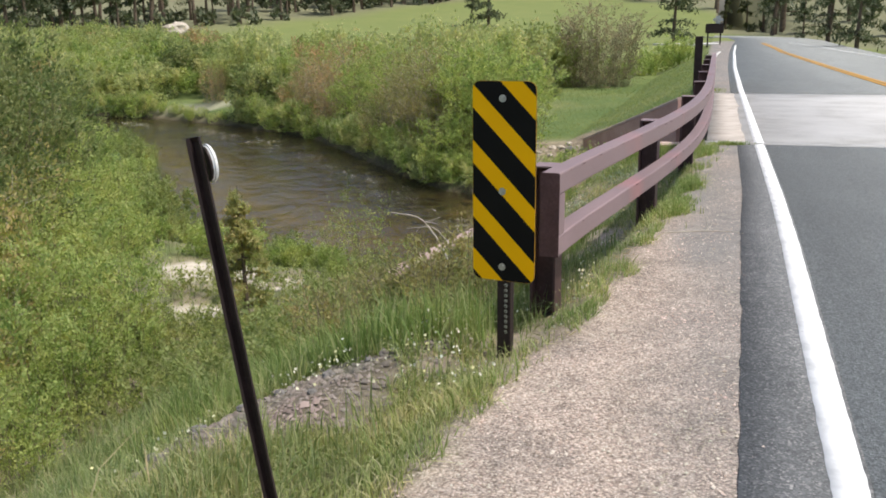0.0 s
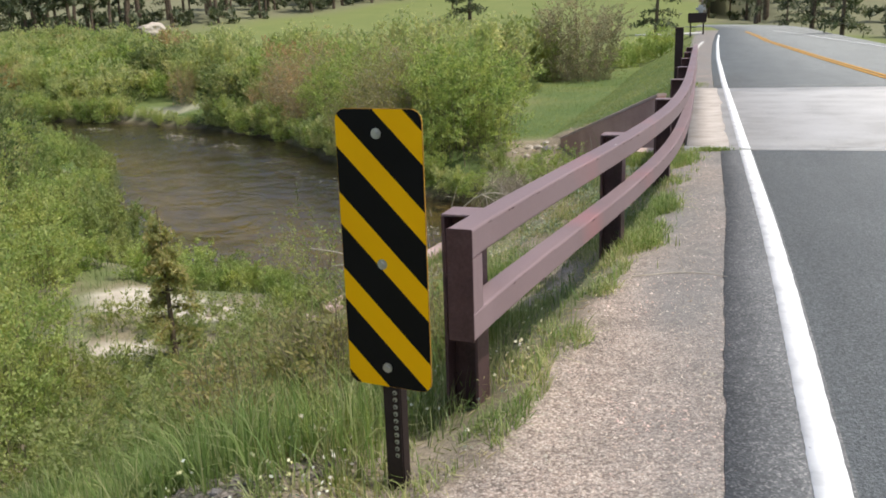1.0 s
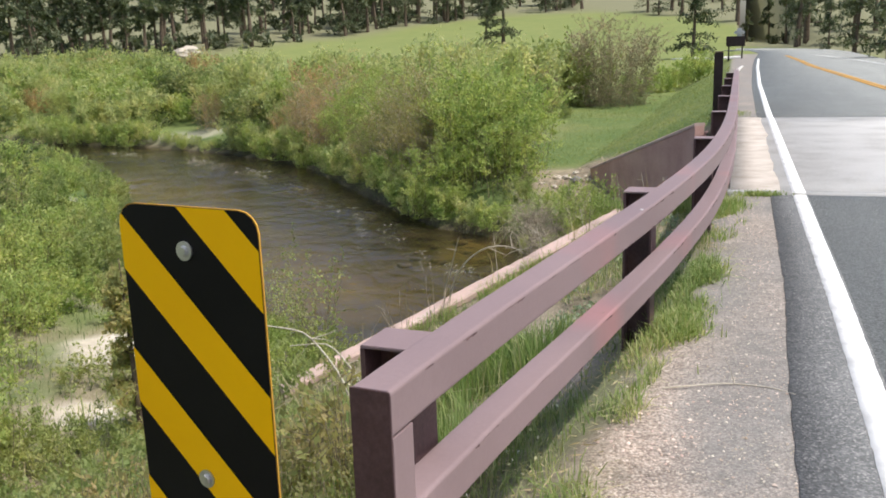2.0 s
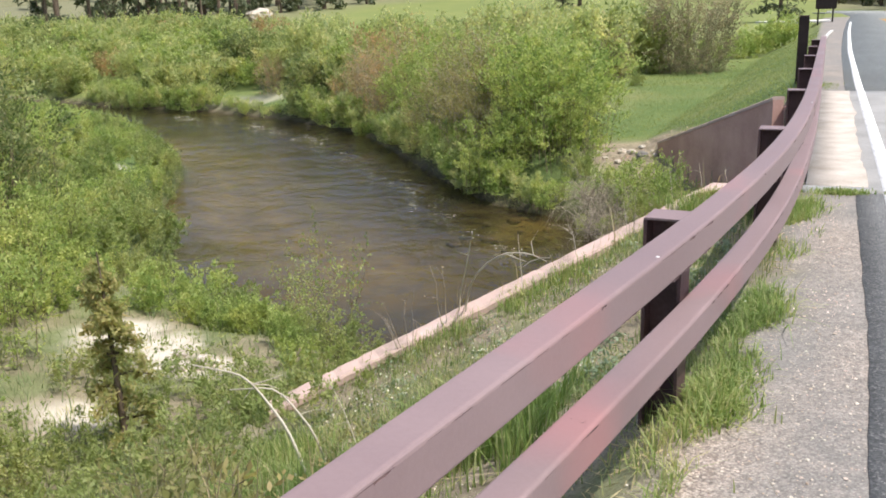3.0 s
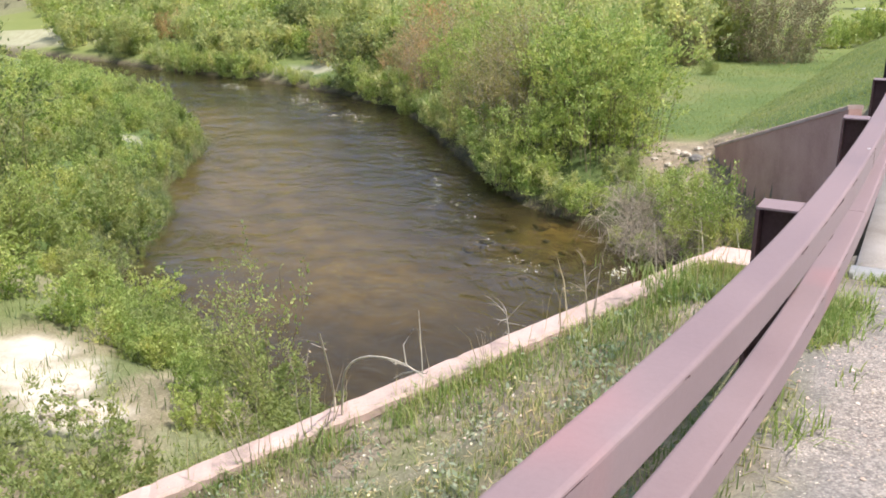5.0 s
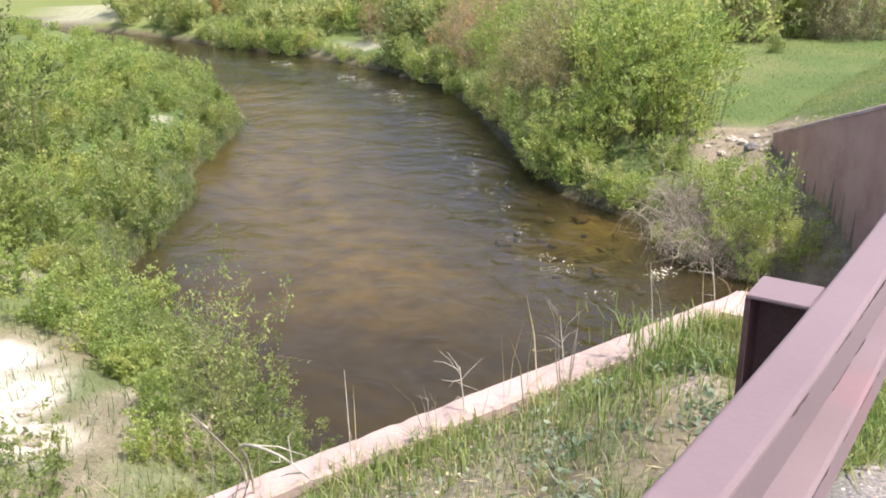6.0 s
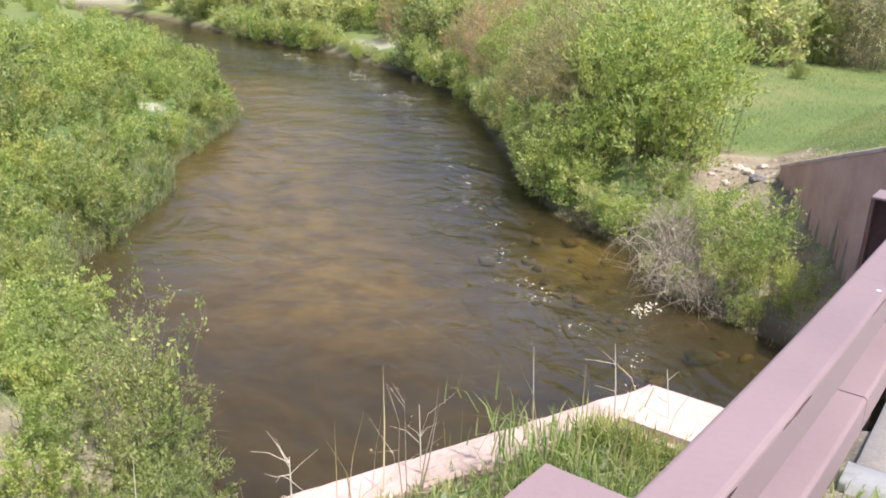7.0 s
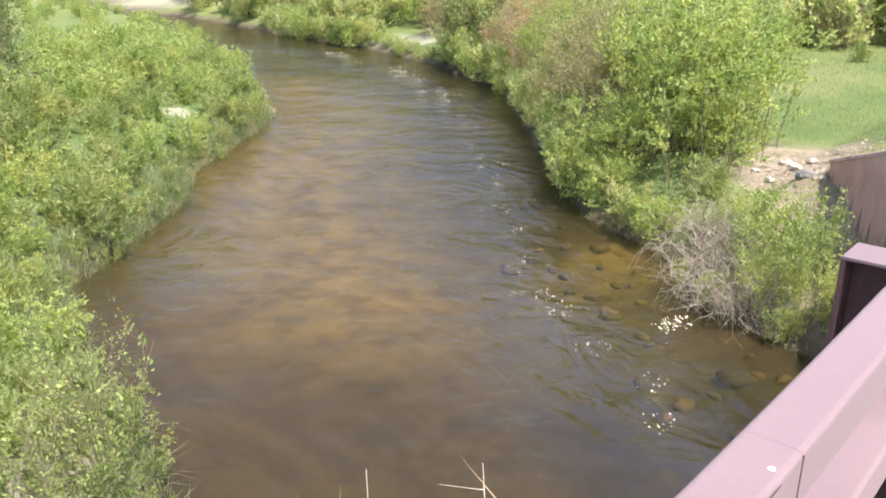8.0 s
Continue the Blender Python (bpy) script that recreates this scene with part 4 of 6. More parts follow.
# ---- beyond the bridge ----
tall = thing("wooden_post", (0.1, 21.9, 0.03), "tall dark brown square post at the rail's end", "post")
part("shaft", box(0.18, 0.18, 1.5, (0, 0, 0.29), 0.012), DARK_STEEL, tall)
part("cap", box(0.19, 0.19, 0.02, (0, 0, 1.05), 0.004), POST, tall)
mail = thing("mailbox_stand", (0.3, 62, 0), "dark mailbox stand topped by a grey rounded box", "mailbox")
part("box", box(1.15, 0.5, 0.62, (0, 0, 1.05), 0.04), DARK_STEEL, mail)
part("rounded_box", box(0.62, 0.48, 0.5, (0.2, 0, 1.6), 0.16), STEEL, mail, "grey rounded metal box")
for x in (-0.4, 0.4):
    part("leg", box(0.09, 0.09, 1.0, (x, 0, 0.25), 0.005), DARK_STEEL, mail)
yy = np.linspace(29, 46, 30)
part_line = sweep(np.stack([0.32 + 0.36 * ((yy - 29) / 17) ** 2, yy, np.full(len(yy), 0.03)], 1), [(-0.06, 0), (0.06, 0), (0.06, -0.05), (-0.06, -0.05)])
tagged(part("kerb", part_line, CONCRETE), "pale low kerb along the verge", "kerb", kind="structure")
yy = np.linspace(0, 1, 20)
tagged(part("driveway", sweep(np.stack([-3.0 + 3.6 * yy, 64 + 1.5 * np.sin(yy * 1.5), np.full(20, 0.03)], 1), [(-1.6, 0), (1.6, 0), (1.6, -0.1), (-1.6, -0.1)]), CONCRETE),
       "pale gravel driveway joining the road", "driveway", kind="structure")


# ---- rocks ----
def rock(at, size, seed, label, flat=0.7, mat=ROCK):
    bm = bmesh.new()
    bmesh.ops.create_icosphere(bm, subdivisions=3, radius=size)
    for v in bm.verts:
        p = v.co.normalized()
        k = 1 + 0.35 * noise.noise(p * 1.6 + Vector((seed, 0, 0))) + 0.12 * noise.noise(p * 4.5 + Vector((0, seed, 0)))
        v.co = Vector((p.x * 1.2, p.y, p.z * flat)) * size * k
    ob = part("rock", bm, mat)
    ob.matrix_world = pose(*at, 0, 0, seed * 77)
    return tagged(ob, label, "rock", "rocks")


def ground_at(x, y):
    return float(land(np.array([x]), np.array([y]))[0])


for k, (x, y, s, lab) in enumerate(((-3.74, 24.06, 0.1, "pale rock in crumbled earth by the wing wall"), (-3.37, 23.30, 0.1, "small pale rock in crumbled earth"), (-3.05, 22.75, 0.13, "brown rock in crumbled earth"),
                                    (-4.26, 23.77, 0.09, "small pale rock in crumbled earth"), (-3.75, 20.86, 0.07, "small white stone at the water's edge"), (-17.30, 21.53, 0.07, "pale rock among bank shrubs"),
                                    (-1.70, 2.80, 0.04, "grey stone on the gravel patch"), (-1.21, 3.20, 0.03, "grey stone on the gravel patch"), (-1.03, 3.29, 0.022, "grey stone on the gravel patch"),
                                    (-60.00, 92.00, 1.3, "large pale boulder before the woods"), (-5.5, 10.15, 0.1, "white stone on the sand"), (-5.25, 10.3, 0.12, "white stone on the sand"), (-5.75, 10.55, 0.08, "white stone on the sand"), (-1.57, 2.99, 0.028, "grey stone on the gravel patch"), (-1.40, 3.05, 0.025, "grey stone on the gravel patch"), (-1.85, 2.65, 0.03, "grey stone on the gravel patch"), (-1.12, 2.82, 0.02, "grey stone on the gravel patch"), (-3.20, 23.62, 0.07, "small pale rock in crumbled earth"), (-2.87, 23.17, 0.06, "small pale rock in crumbled earth"), (-3.60, 22.88, 0.07, "small pale rock in crumbled earth"), (-3.99, 23.34, 0.06, "small pale rock in crumbled earth"), (-2.72, 22.53, 0.06, "small pale rock in crumbled earth"))):
    rock((x, y, ground_at(x, y) + s * 0.3), s, k + 1.3, lab, mat=GREY_ROCK if lab.startswith(("grey", "brown")) else ROCK)


# ---- shrubs and trees ----
def shrub(name, seed, h, r, stems, twigs, count, leaf, mat, label, group="shrubs", stem_mat=STEM, low=0.06, lean=0.0, foot=0.75, simple=False, wood=0.22, thick=0.0035):
    """A many-stemmed shrub: stems, side twigs, and single leaves along the twigs."""
    g = np.random.default_rng(seed)
    e = thing(name, (0, 0, 0), label, "shrub", group)
    ang, rad = g.uniform(0, 2 * np.pi, stems), r * np.sqrt(g.uniform(0.02, 1, stems))
    rad *= 0.72 * (1 + 0.25 * np.sin(3 * ang + seed) + 0.15 * np.sin(5 * ang + 2 * seed))
    top = h * (1 - 0.45 * (rad / r) ** 2) * g.uniform(0.72, 1.12, stems)
    t = np.linspace(0, 1, 5)[None, :, None]
    base = np.stack([foot * rad * np.cos(ang), foot * rad * np.sin(ang), 0 * rad - 0.1], 1)[:, None]
    end = np.stack([rad * np.cos(ang) + lean * h, rad * np.sin(ang), top], 1)[:, None]
    paths = base + (end - base) * t
    paths[:, :, 2] += (0.16 * h * np.sin(np.pi * t) * (rad / r)[:, None, None])[..., 0]
    paths += g.normal(0, 0.02 * h, paths.shape) * t
    radii = (0.011 if wood == 1.0 else thick) * h * (1.05 - t[..., 0]) * g.uniform(0.6, 1.1, stems)[:, None]
    v, f = tubes(paths, radii, 3)
    # side twigs
    which, along = g.integers(0, stems, twigs), g.uniform(low, 1.0, twigs)
    k = along * 4
    i0 = np.minimum(k.astype(int), 3)
    start = paths[which, i0] + (paths[which, i0 + 1] - paths[which, i0]) * (k - i0)[:, None]
    d = g.normal(size=(twigs, 3)) * (0.8, 0.8, 0.5)
    d[:, 2] += 0.65
    d[:, 0] += 0.5 * np.cos(ang[which])
    d[:, 1] += 0.5 * np.sin(ang[which])
    d /= np.linalg.norm(d, axis=1)[:, None]
    span = (h * g.uniform(0.08, 0.24, twigs))[:, None]
    shown = int(twigs * wood)
    tw = (start[:, None] + d[:, None] * span[:, None] * np.array([0, 1.0])[None, :, None])[:shown]
    v2, f2 = tubes(tw, (0.0035 if wood == 1.0 else 0.002) * h * np.array([[1.0, 0.35]]) * np.ones((shown, 1)), 3)
    part("wood", np_mesh("wood", np.concatenate([v, v2]), np.concatenate([f, f2 + len(v)])), stem_mat, e)
    w = g.integers(0, twigs, count)
    at = start[w] + d[w] * span[w] * g.uniform(0.1, 1.08, count)[:, None] + g.normal(0, 0.5 * leaf, (count, 3))
    at[:, 2] = np.maximum(at[:, 2], 0.03)
    lv, lf = leaves(at, leaf, leaf * (0.62 if simple else 0.48), 0.5, g, d[w], simple)
    part("foliage", np_mesh("foliage", lv, lf), mat, e)
    return e


def plant(proto, spots, gen=rng, sink=0.05):
    """Stands a shrub or tree at its first spot and copies of it at the rest: x, y, scale."""
    for k, (x, y, s) in enumerate(spots):
        m = pose(x, y, ground_at(x, y) - sink, gen.uniform(-4, 4), gen.uniform(-4, 4), gen.uniform(0, 360)) @ Matrix.Diagonal((s, s, s * gen.uniform(0.9, 1.1), 1))
        if k == 0:
            proto.matrix_basis = m
        else:
            c = copy_thing(proto, Matrix())
            c.matrix_basis = m


def scatter(n, x0, x1, y0, y1, test, gen=rng, gap=0.0):
    """Up to n random spots in a rectangle that pass a test and keep a gap."""
    out = []
    for _ in range(n * 6):
        x, y = gen.uniform(x0, x1), gen.uniform(y0, y1)
        if test(x, y) and all((x - a) ** 2 + (y - b2) ** 2 > gap * gap for a, b2 in out):
            out.append((x, y))
        if len(out) >= n:
            break
    return out


def dist1(x, y):
    return float(stream_distance(np.array([x]), np.array([y]))[0])


def on_left(x, y):
    return y < 0.62 * -x + 14.8 and dist1(x, y) > 0.15


def on_right(x, y):
    return y > 0.62 * -x + 14.8 and dist1(x, y) > 0.4


# bank beyond the stream
green = shrub("willow_shrub", 1, 2.5, 1.55, 46, 330, 8600, 0.075, LEAF_BRIGHT, "bright green leafy willow shrub on the far bank")
plant(green, [(-4.94, 23.22, 1.13), (-5.82, 23.85, 1.10), (-5.25, 24.59, 1.15), (-6.35, 25.21, 1.15), (-10.27, 28.56, 0.90), (-9.24, 28.66, 1.06), (-12.06, 30.05, 0.90), (-11.58, 31.47, 1.06), (-6.52, 22.68, 0.74)])
olive = shrub("willow_shrub", 2, 2.5, 1.5, 64, 430, 7600, 0.055, LEAF_OLIVE, "olive-brown willow shrub coming into leaf", stem_mat=TWIG, wood=0.7)
plant(olive, [(-7.16, 24.48, 1.10), (-8.16, 25.77, 1.05), (-7.25, 25.87, 1.16), (-8.93, 26.95, 1.00), (-8.58, 27.26, 1.16), (-10.17, 27.25, 0.63), (-13.18, 31.25, 0.85), (-19.59, 36.27, 0.75), (-10.23, 30.16, 1.16)])
tan = shrub("willow_shrub", 3, 2.6, 1.3, 60, 400, 6500, 0.055, LEAF_TAN, "tan budding willow shrub on the far bank", stem_mat=TWIG, wood=0.6)
plant(tan, [(-13.86, 31.90, 0.96), (-15.00, 32.88, 1.07), (-15.44, 34.30, 1.12), (-13.84, 33.87, 1.17), (-16.59, 34.07, 0.64), (-22.95, 38.26, 0.65)])
grey = shrub("bare_shrub", 4, 3.8, 2.6, 80, 1100, 19000, 0.08, LEAF_GREY, "grey-brown twiggy shrub with few leaves in the meadow", foot=0.62, low=0.0, wood=0.5, thick=0.0026)
plant(grey, [(-4.7, 42.7, 1.06), (-7.6, 40.2, 0.48)])

# thickets farther off
def thicket_spot(x, y):
    """Whether a spot lies in the willow belt along the far bank."""
    return on_right(x, y) and dist1(x, y) > (2.6 if -27 < x < -20 else 1.0) and y > 0.38 * -x + 25 and y < -0.62 * x + 36


thickets = (("olive-green", 5, LEAF_FAR, 86), ("yellow-green", 6, LEAF_BRIGHT, 52), ("grey-green", 7, LEAF_SAGE, 44), ("dark green", 25, LEAF_GREEN, 14), ("tan budding", 26, LEAF_TAN, 5))
extra = {5: [(-9.5, 40.5), (-11.0, 41.5), (-8.0, 41.0), (-12.5, 40.5), (-14.0, 42.0), (-16.5, 42.0), (-19.0, 44.0), (-12.0, 45.0), (-15.5, 45.5)], 6: [(-3.3, 50), (-2.6, 53), (-4.4, 47), (-10.5, 43), (-17.5, 45.5), (-13.5, 47.0), (9.6, 34), (10.4, 36), (-1.6, 51)], 7: [(-8.8, 43.0), (-13.0, 43.5), (-6.9, 43.5), (-9.8, 46.5), (-20.5, 46.0)]}
for tint, seed, leaf_mat, count in thickets:
    kind_of = shrub("willow_thicket", seed, 1.9, 1.75, 26, 320, 3300, 0.135, leaf_mat, tint + " willow thicket in the meadow", simple=True, wood=0.15)
    spots = scatter(count, -62, -9, 33, 62, thicket_spot, gap=1.9)
    plant(kind_of, [(x, y, rng.uniform(0.7, 1.25)) for x, y in spots] + [(x, y, rng.uniform(1.15, 1.55) if x < -6 else rng.uniform(0.55, 0.85)) for x, y in extra.get(seed, [])])
fringe = shrub("willow_shrub", 8, 1.2, 0.9, 35, 320, 3200, 0.065, LEAF_SAGE, "low grey-green shrub on the stream bank", simple=True)
plant(fringe, [(-17.06, 33.86, 0.86), (-18.32, 34.73, 0.96), (-19.58, 35.48, 0.86), (-28.25, 39.35, 0.98), (-30.62, 39.44, 0.98), (-32.80, 39.80, 0.99), (-34.82, 40.11, 0.99), (-37.90, 40.72, 1.11), (-11.40, 28.33, 0.64), (-12.75, 29.73, 0.64), (-7.18, 23.20, 0.63), (-4.19, 21.86, 0.63), (-5.87, 36.17, 0.48)])

edge_green = shrub("low_willow", 17, 0.9, 0.75, 18, 240, 2500, 0.06, LEAF_BRIGHT, "low willow overhanging the far bank", simple=True)
edge_olive = shrub("low_willow", 18, 0.9, 0.75, 18, 240, 2300, 0.06, LEAF_FAR, "low olive shrub overhanging the far bank", simple=True)
line = np.array(RIGHT_BANK[2:11][::-1])
along = np.concatenate([[0], np.cumsum(np.linalg.norm(np.diff(line, axis=0), axis=1))])
for shrub_kind, start_at in ((edge_green, 0.3), (edge_olive, 0.95)):
    places = []
    for s_at in np.arange(start_at, along[-1], 1.3):
        px, py = np.interp(s_at, along, line[:, 0]), np.interp(s_at, along, line[:, 1])
        places.append((px + 0.22 + rng.normal(0, 0.12), py + 0.22 + rng.normal(0, 0.12), rng.uniform(0.75, 1.25) * (0.5 if -26.5 < px < -20.5 else 1.25 if px < -15 else 1.0)))
    plant(shrub_kind, places)

# by the far wing wall
small = shrub("willow_shrub", 9, 1.25, 0.85, 34, 260, 3000, 0.06, LEAF_BRIGHT, "small twiggy willow with sparse leaves below the far wing wall", stem_mat=TWIG, wood=0.9)
plant(small, [(-2.33, 19.86, 1.00), (-1.79, 19.24, 0.74), (-2.77, 20.39, 0.79), (-3.53, 21.02, 0.52), (-1.35, 18.94, 0.53), (-2.34, 19.12, 0.52), (-2.95, 19.28, 0.42), (-1.91, 18.77, 0.37), (-3.55, 19.90, 0.37)])
def brushwood(seed, r, n, label):
    """A tangle of bleached branches that arch over and droop, with forked twigs."""
    g = np.random.default_rng(seed)
    e = thing("dead_branch_pile", (0, 0, 0), label, "dead branches", "dead branches")
    start = g.normal(0, 0.28 * r, (n, 3)) * (1, 1, 0.3) + (0, 0, 0.05)
    a = g.uniform(0, 2 * np.pi, n)
    reach, rise = r * g.uniform(0.35, 1.15, n), r * g.uniform(0.1, 0.75, n)
    t = np.linspace(0, 1, 9)
    bend = a[:, None] + g.normal(0, 0.9, n)[:, None] * t
    paths = np.stack([start[:, :1] + reach[:, None] * t * np.cos(bend), start[:, 1:2] + reach[:, None] * t * np.sin(bend),
                      start[:, 2:] + rise[:, None] * np.sin(np.pi * t * g.uniform(0.55, 1.25, n)[:, None])], -1)
    paths += np.cumsum(g.normal(0, 0.016 * r, paths.shape), 1)
    v, f = tubes(paths, (0.0062 * r * g.uniform(0.4, 1.5, n))[:, None] * (1.1 - 0.85 * t), 4)
    m = n * 3
    w, k = g.integers(0, n, m), g.integers(2, 8, m)
    d = g.normal(size=(m, 3)) * (1, 1, 0.7)
    d /= np.linalg.norm(d, axis=1)[:, None]
    tw = paths[w, k][:, None] + (d * g.uniform(0.08, 0.32, m)[:, None] * r)[:, None] * np.array([0, 0.5, 1.0])[None, :, None]
    tw[:, 1] += g.normal(0, 0.03 * r, (m, 3))
    v2, f2 = tubes(tw, 0.0035 * r * np.array([[1.0, 0.7, 0.3]]) * np.ones((m, 1)), 3)
    part("wood", np_mesh("wood", np.concatenate([v, v2]), np.concatenate([f, f2 + len(v)])), TWIG, e)
    return e


dead = brushwood(10, 1.0, 120, "tangled heap of bleached dead branches at the water's edge")
plant(dead, [(-3.27, 20.01, 0.94), (-2.95, 19.48, 0.79), (-3.65, 20.70, 0.73), (-2.56, 19.07, 0.63)])

# near bank
bank = shrub("willow_shrub", 11, 1.15, 0.95, 22, 200, 2700, 0.07, LEAF_BRIGHT, "low bright green willow shrub on the near bank", simple=True)
def bare_sand(x, y):
    xx, yy = x + np.array([0, 0.4, -0.4, 0, 0]), y + np.array([0, 0, 0, 0.4, -0.4])
    return sand_amount(xx, yy).max() > 0.4 or (-7.0 < x < -3.9 and 8.2 < y < 10.6 and y > -0.75 * x + 4.9)


spots = scatter(230, -24, -5.2, 9.8, 29, lambda x, y: on_left(x, y) and dist1(x, y) > 0.35 and y > -0.78 * x + 4.2 and not bare_sand(x, y), gap=0.66)
plant(bank, [(-6.6, 11.9, 0.5), (-7.1, 12.3, 0.5), (-6.1, 11.7, 0.42), (-5.6, 11.5, 0.4), (-4.3, 10.7, 0.35), (-4.7, 11.0, 0.4)] + [(x, y, rng.uniform(0.35, 0.75) + 0.25 * smooth(1.0, 4, dist1(x, y))) for x, y in spots] + [(x, y, rng.uniform(0.4, 0.8)) for x, y in scatter(70, -44, -21, 20, 36, lambda x, y: on_left(x, y) and not bare_sand(x, y), gap=1.4)])
mass = shrub("willow_shrub", 12, 2.5, 1.5, 50, 420, 11500, 0.06, LEAF_GREEN, "tall leafy willow shrub beside the stream")
plant(mass, [(-11.6, 12.6, 1.3), (-12.8, 14.0, 1.3), (-10.71, 10.65, 1.40), (-12.16, 11.89, 1.40), (-11.95, 9.71, 1.50), (-13.87, 10.75, 1.63), (-9.82, 9.77, 1.12), (-14.30, 13.12, 1.35), (-16.23, 14.24, 1.41), (-8.60, 8.44, 1.01), (-10.17, 7.87, 1.29), (-16.26, 11.52, 1.85), (-12.98, 7.47, 1.52), (-18.50, 15.81, 1.19), (-20.80, 18.48, 1.19)])
mixed = shrub("willow_shrub", 13, 1.7, 1.15, 60, 340, 4200, 0.062, LEAF_STRAW, "straw-yellow willow shrub with bare stems on the bank", stem_mat=TWIG, wood=0.6)
plant(mixed, [(-4.6, 3.6, 0.75), (-5.4, 4.2, 0.9), (-6.4, 5.6, 1.0), (-7.4, 6.2, 1.1), (-9.38, 9.05, 1.33), (-7.83, 7.20, 1.18), (-10.37, 10.39, 1.38), (-11.51, 8.67, 1.61), (-7.17, 6.48, 1.07), (-5.72, 4.94, 0.86), (-6.73, 5.01, 1.08), (-8.28, 6.76, 1.18)])
fresh = shrub("willow_shrub", 16, 1.5, 1.1, 40, 280, 6500, 0.05, LEAF_BRIGHT, "yellow-green willow shrub on the near bank")
plant(fresh, [s for s in [(-5.70, 7.47, 0.85), (-5.93, 6.62, 0.96), (-5.16, 5.27, 0.80), (-7.04, 8.17, 0.96), (-4.27, 4.24, 0.54), (-5.62, 3.99, 0.87), (-7.69, 9.41, 0.95), (-8.58, 10.65, 1.01), (-9.24, 11.36, 1.07), (-4.93, 6.12, 0.75), (-8.16, 7.71, 1.07), (-6.39, 5.97, 0.97), (-9.89, 12.62, 0.96), (-7.67, 11.20, 0.64)] if not bare_sand(s[0], s[1])])
sage = shrub("willow_shrub", 19, 0.9, 0.9, 30, 220, 3600, 0.055, LEAF_SAGE, "grey-green shrub on the near bank", simple=True)
places = []
sage_low = shrub("low_shrub", 33, 0.8, 0.8, 12, 100, 1000, 0.07, LEAF_SAGE, "low sage-green plant at the water's edge", "herbs", simple=True)
spots = scatter(34, -20, -5.2, 9.8, 26, lambda x, y: on_left(x, y) and dist1(x, y) > 0.3 and y > -0.8 * x + 4.6 and not bare_sand(x, y), gap=1.2)
plant(sage, [(x, y, rng.uniform(0.5, 1.1)) for x, y in spots])
line = np.array(LEFT_BANK[3:14])
along = np.concatenate([[0], np.cumsum(np.linalg.norm(np.diff(line, axis=0), axis=1))])
for s_at in np.arange(0.2, along[-1], 0.55):
    px, py = np.interp(s_at, along, line[:, 0]), np.interp(s_at, along, line[:, 1])
    places.append((px - 0.15 + rng.normal(0, 0.12), py - 0.25 + rng.normal(0, 0.1), rng.uniform(0.3, 0.55)))
plant(sage_low, places)
thin = shrub("willow_sapling", 14, 1.75, 1.0, 10, 90, 620, 0.046, LEAF_BRIGHT, "thin willow sapling below the wing wall", foot=0.12, wood=0.9)
plant(thin, [(-4.55, 11.95, 1.0), (-4.2, 11.45, 0.75), (-5.2, 12.3, 0.7)])
herb = shrub("low_shrub", 15, 0.5, 0.45, 12, 120, 1500, 0.028, LEAF_SAGE, "low grey-green herb on the bank", "herbs", simple=True)
spots = scatter(66, -6.5, -2.4, 4.5, 12.8, lambda x, y: on_left(x, y) and not bare_sand(x, y) and y > -0.5 * x + 3, gap=0.36)
spots += scatter(26, -4.4, -2.3, 9.6, 12.4, lambda x, y: on_left(x, y) and not bare_sand(x, y) and y > x * -0.95 + 6.9, gap=0.28)
spots += scatter(32, -6.2, -3.0, 6.6, 9.9, lambda x, y: float(sand_amount(np.array([x]), np.array([y]))[0]) < 0.25 and y > -0.6 * x + 3.2, gap=0.3)
spots = [(x, y) for x, y in spots if near_line(np.array([x]), np.array([y]), [WING_A, WING_B + 0.25 * (WING_B - WING_A)])[0] > 0.5]
plant(herb, [(x, y, rng.uniform(0.6, 1.3)) for x, y in spots])


def conifer(name, seed, h, r, count, label, clear=0.1, size=0.55, mat=NEEDLE, n=34):
    """A conifer: tapered trunk, drooping limbs in whorls, needle clumps along them."""
    g = np.random.default_rng(seed)
    e = thing(name, (0, 0, 0), label, "tree", "pines")
    z = np.linspace(-0.3, h, 8)
    trunk = np.stack([0.02 * h * np.sin(z * 0.7 + seed) * z / h, 0.02 * h * np.cos(z * 0.5) * z / h, z], 1)[None]
    v, f = tubes(trunk, 0.022 * h * (1.02 - np.linspace(0, 1, 8))[None] + 0.004, 7)
    zz = h * (clear + (0.97 - clear) * np.sort(g.uniform(0, 1, n)) ** 0.9)
    a = g.uniform(0, 2 * np.pi, n)
    reach = r * (1.03 - zz / h) ** 0.75 * g.uniform(0.6, 1.1, n)
    t = np.linspace(0, 1, 3)[None, :]
    limb = np.stack([np.cos(a)[:, None] * reach[:, None] * t, np.sin(a)[:, None] * reach[:, None] * t, zz[:, None] + reach[:, None] * (0.15 * t - 0.35 * t * t)], -1)
    v2, f2 = tubes(limb, (0.006 * h * (1 - zz / h) + 0.01)[:, None] * (1.1 - t), 3)
    part("trunk", np_mesh("trunk", np.concatenate([v, v2]), np.concatenate([f, f2 + len(v)])), BARK, e)
    w, s = g.integers(0, n, count), g.uniform(0.15, 1.05, count)
    at = np.stack([np.cos(a[w]) * reach[w] * s, np.sin(a[w]) * reach[w] * s, zz[w] + reach[w] * (0.15 * s - 0.35 * s * s)], 1) + g.normal(0, 0.035 * h * 0.5, (count, 3))
    lv, lf = leaves(at, size, size * 0.3, 0.2, g, simple=True)
    part("crown", np_mesh("crown", lv, lf), mat, e)
    return e


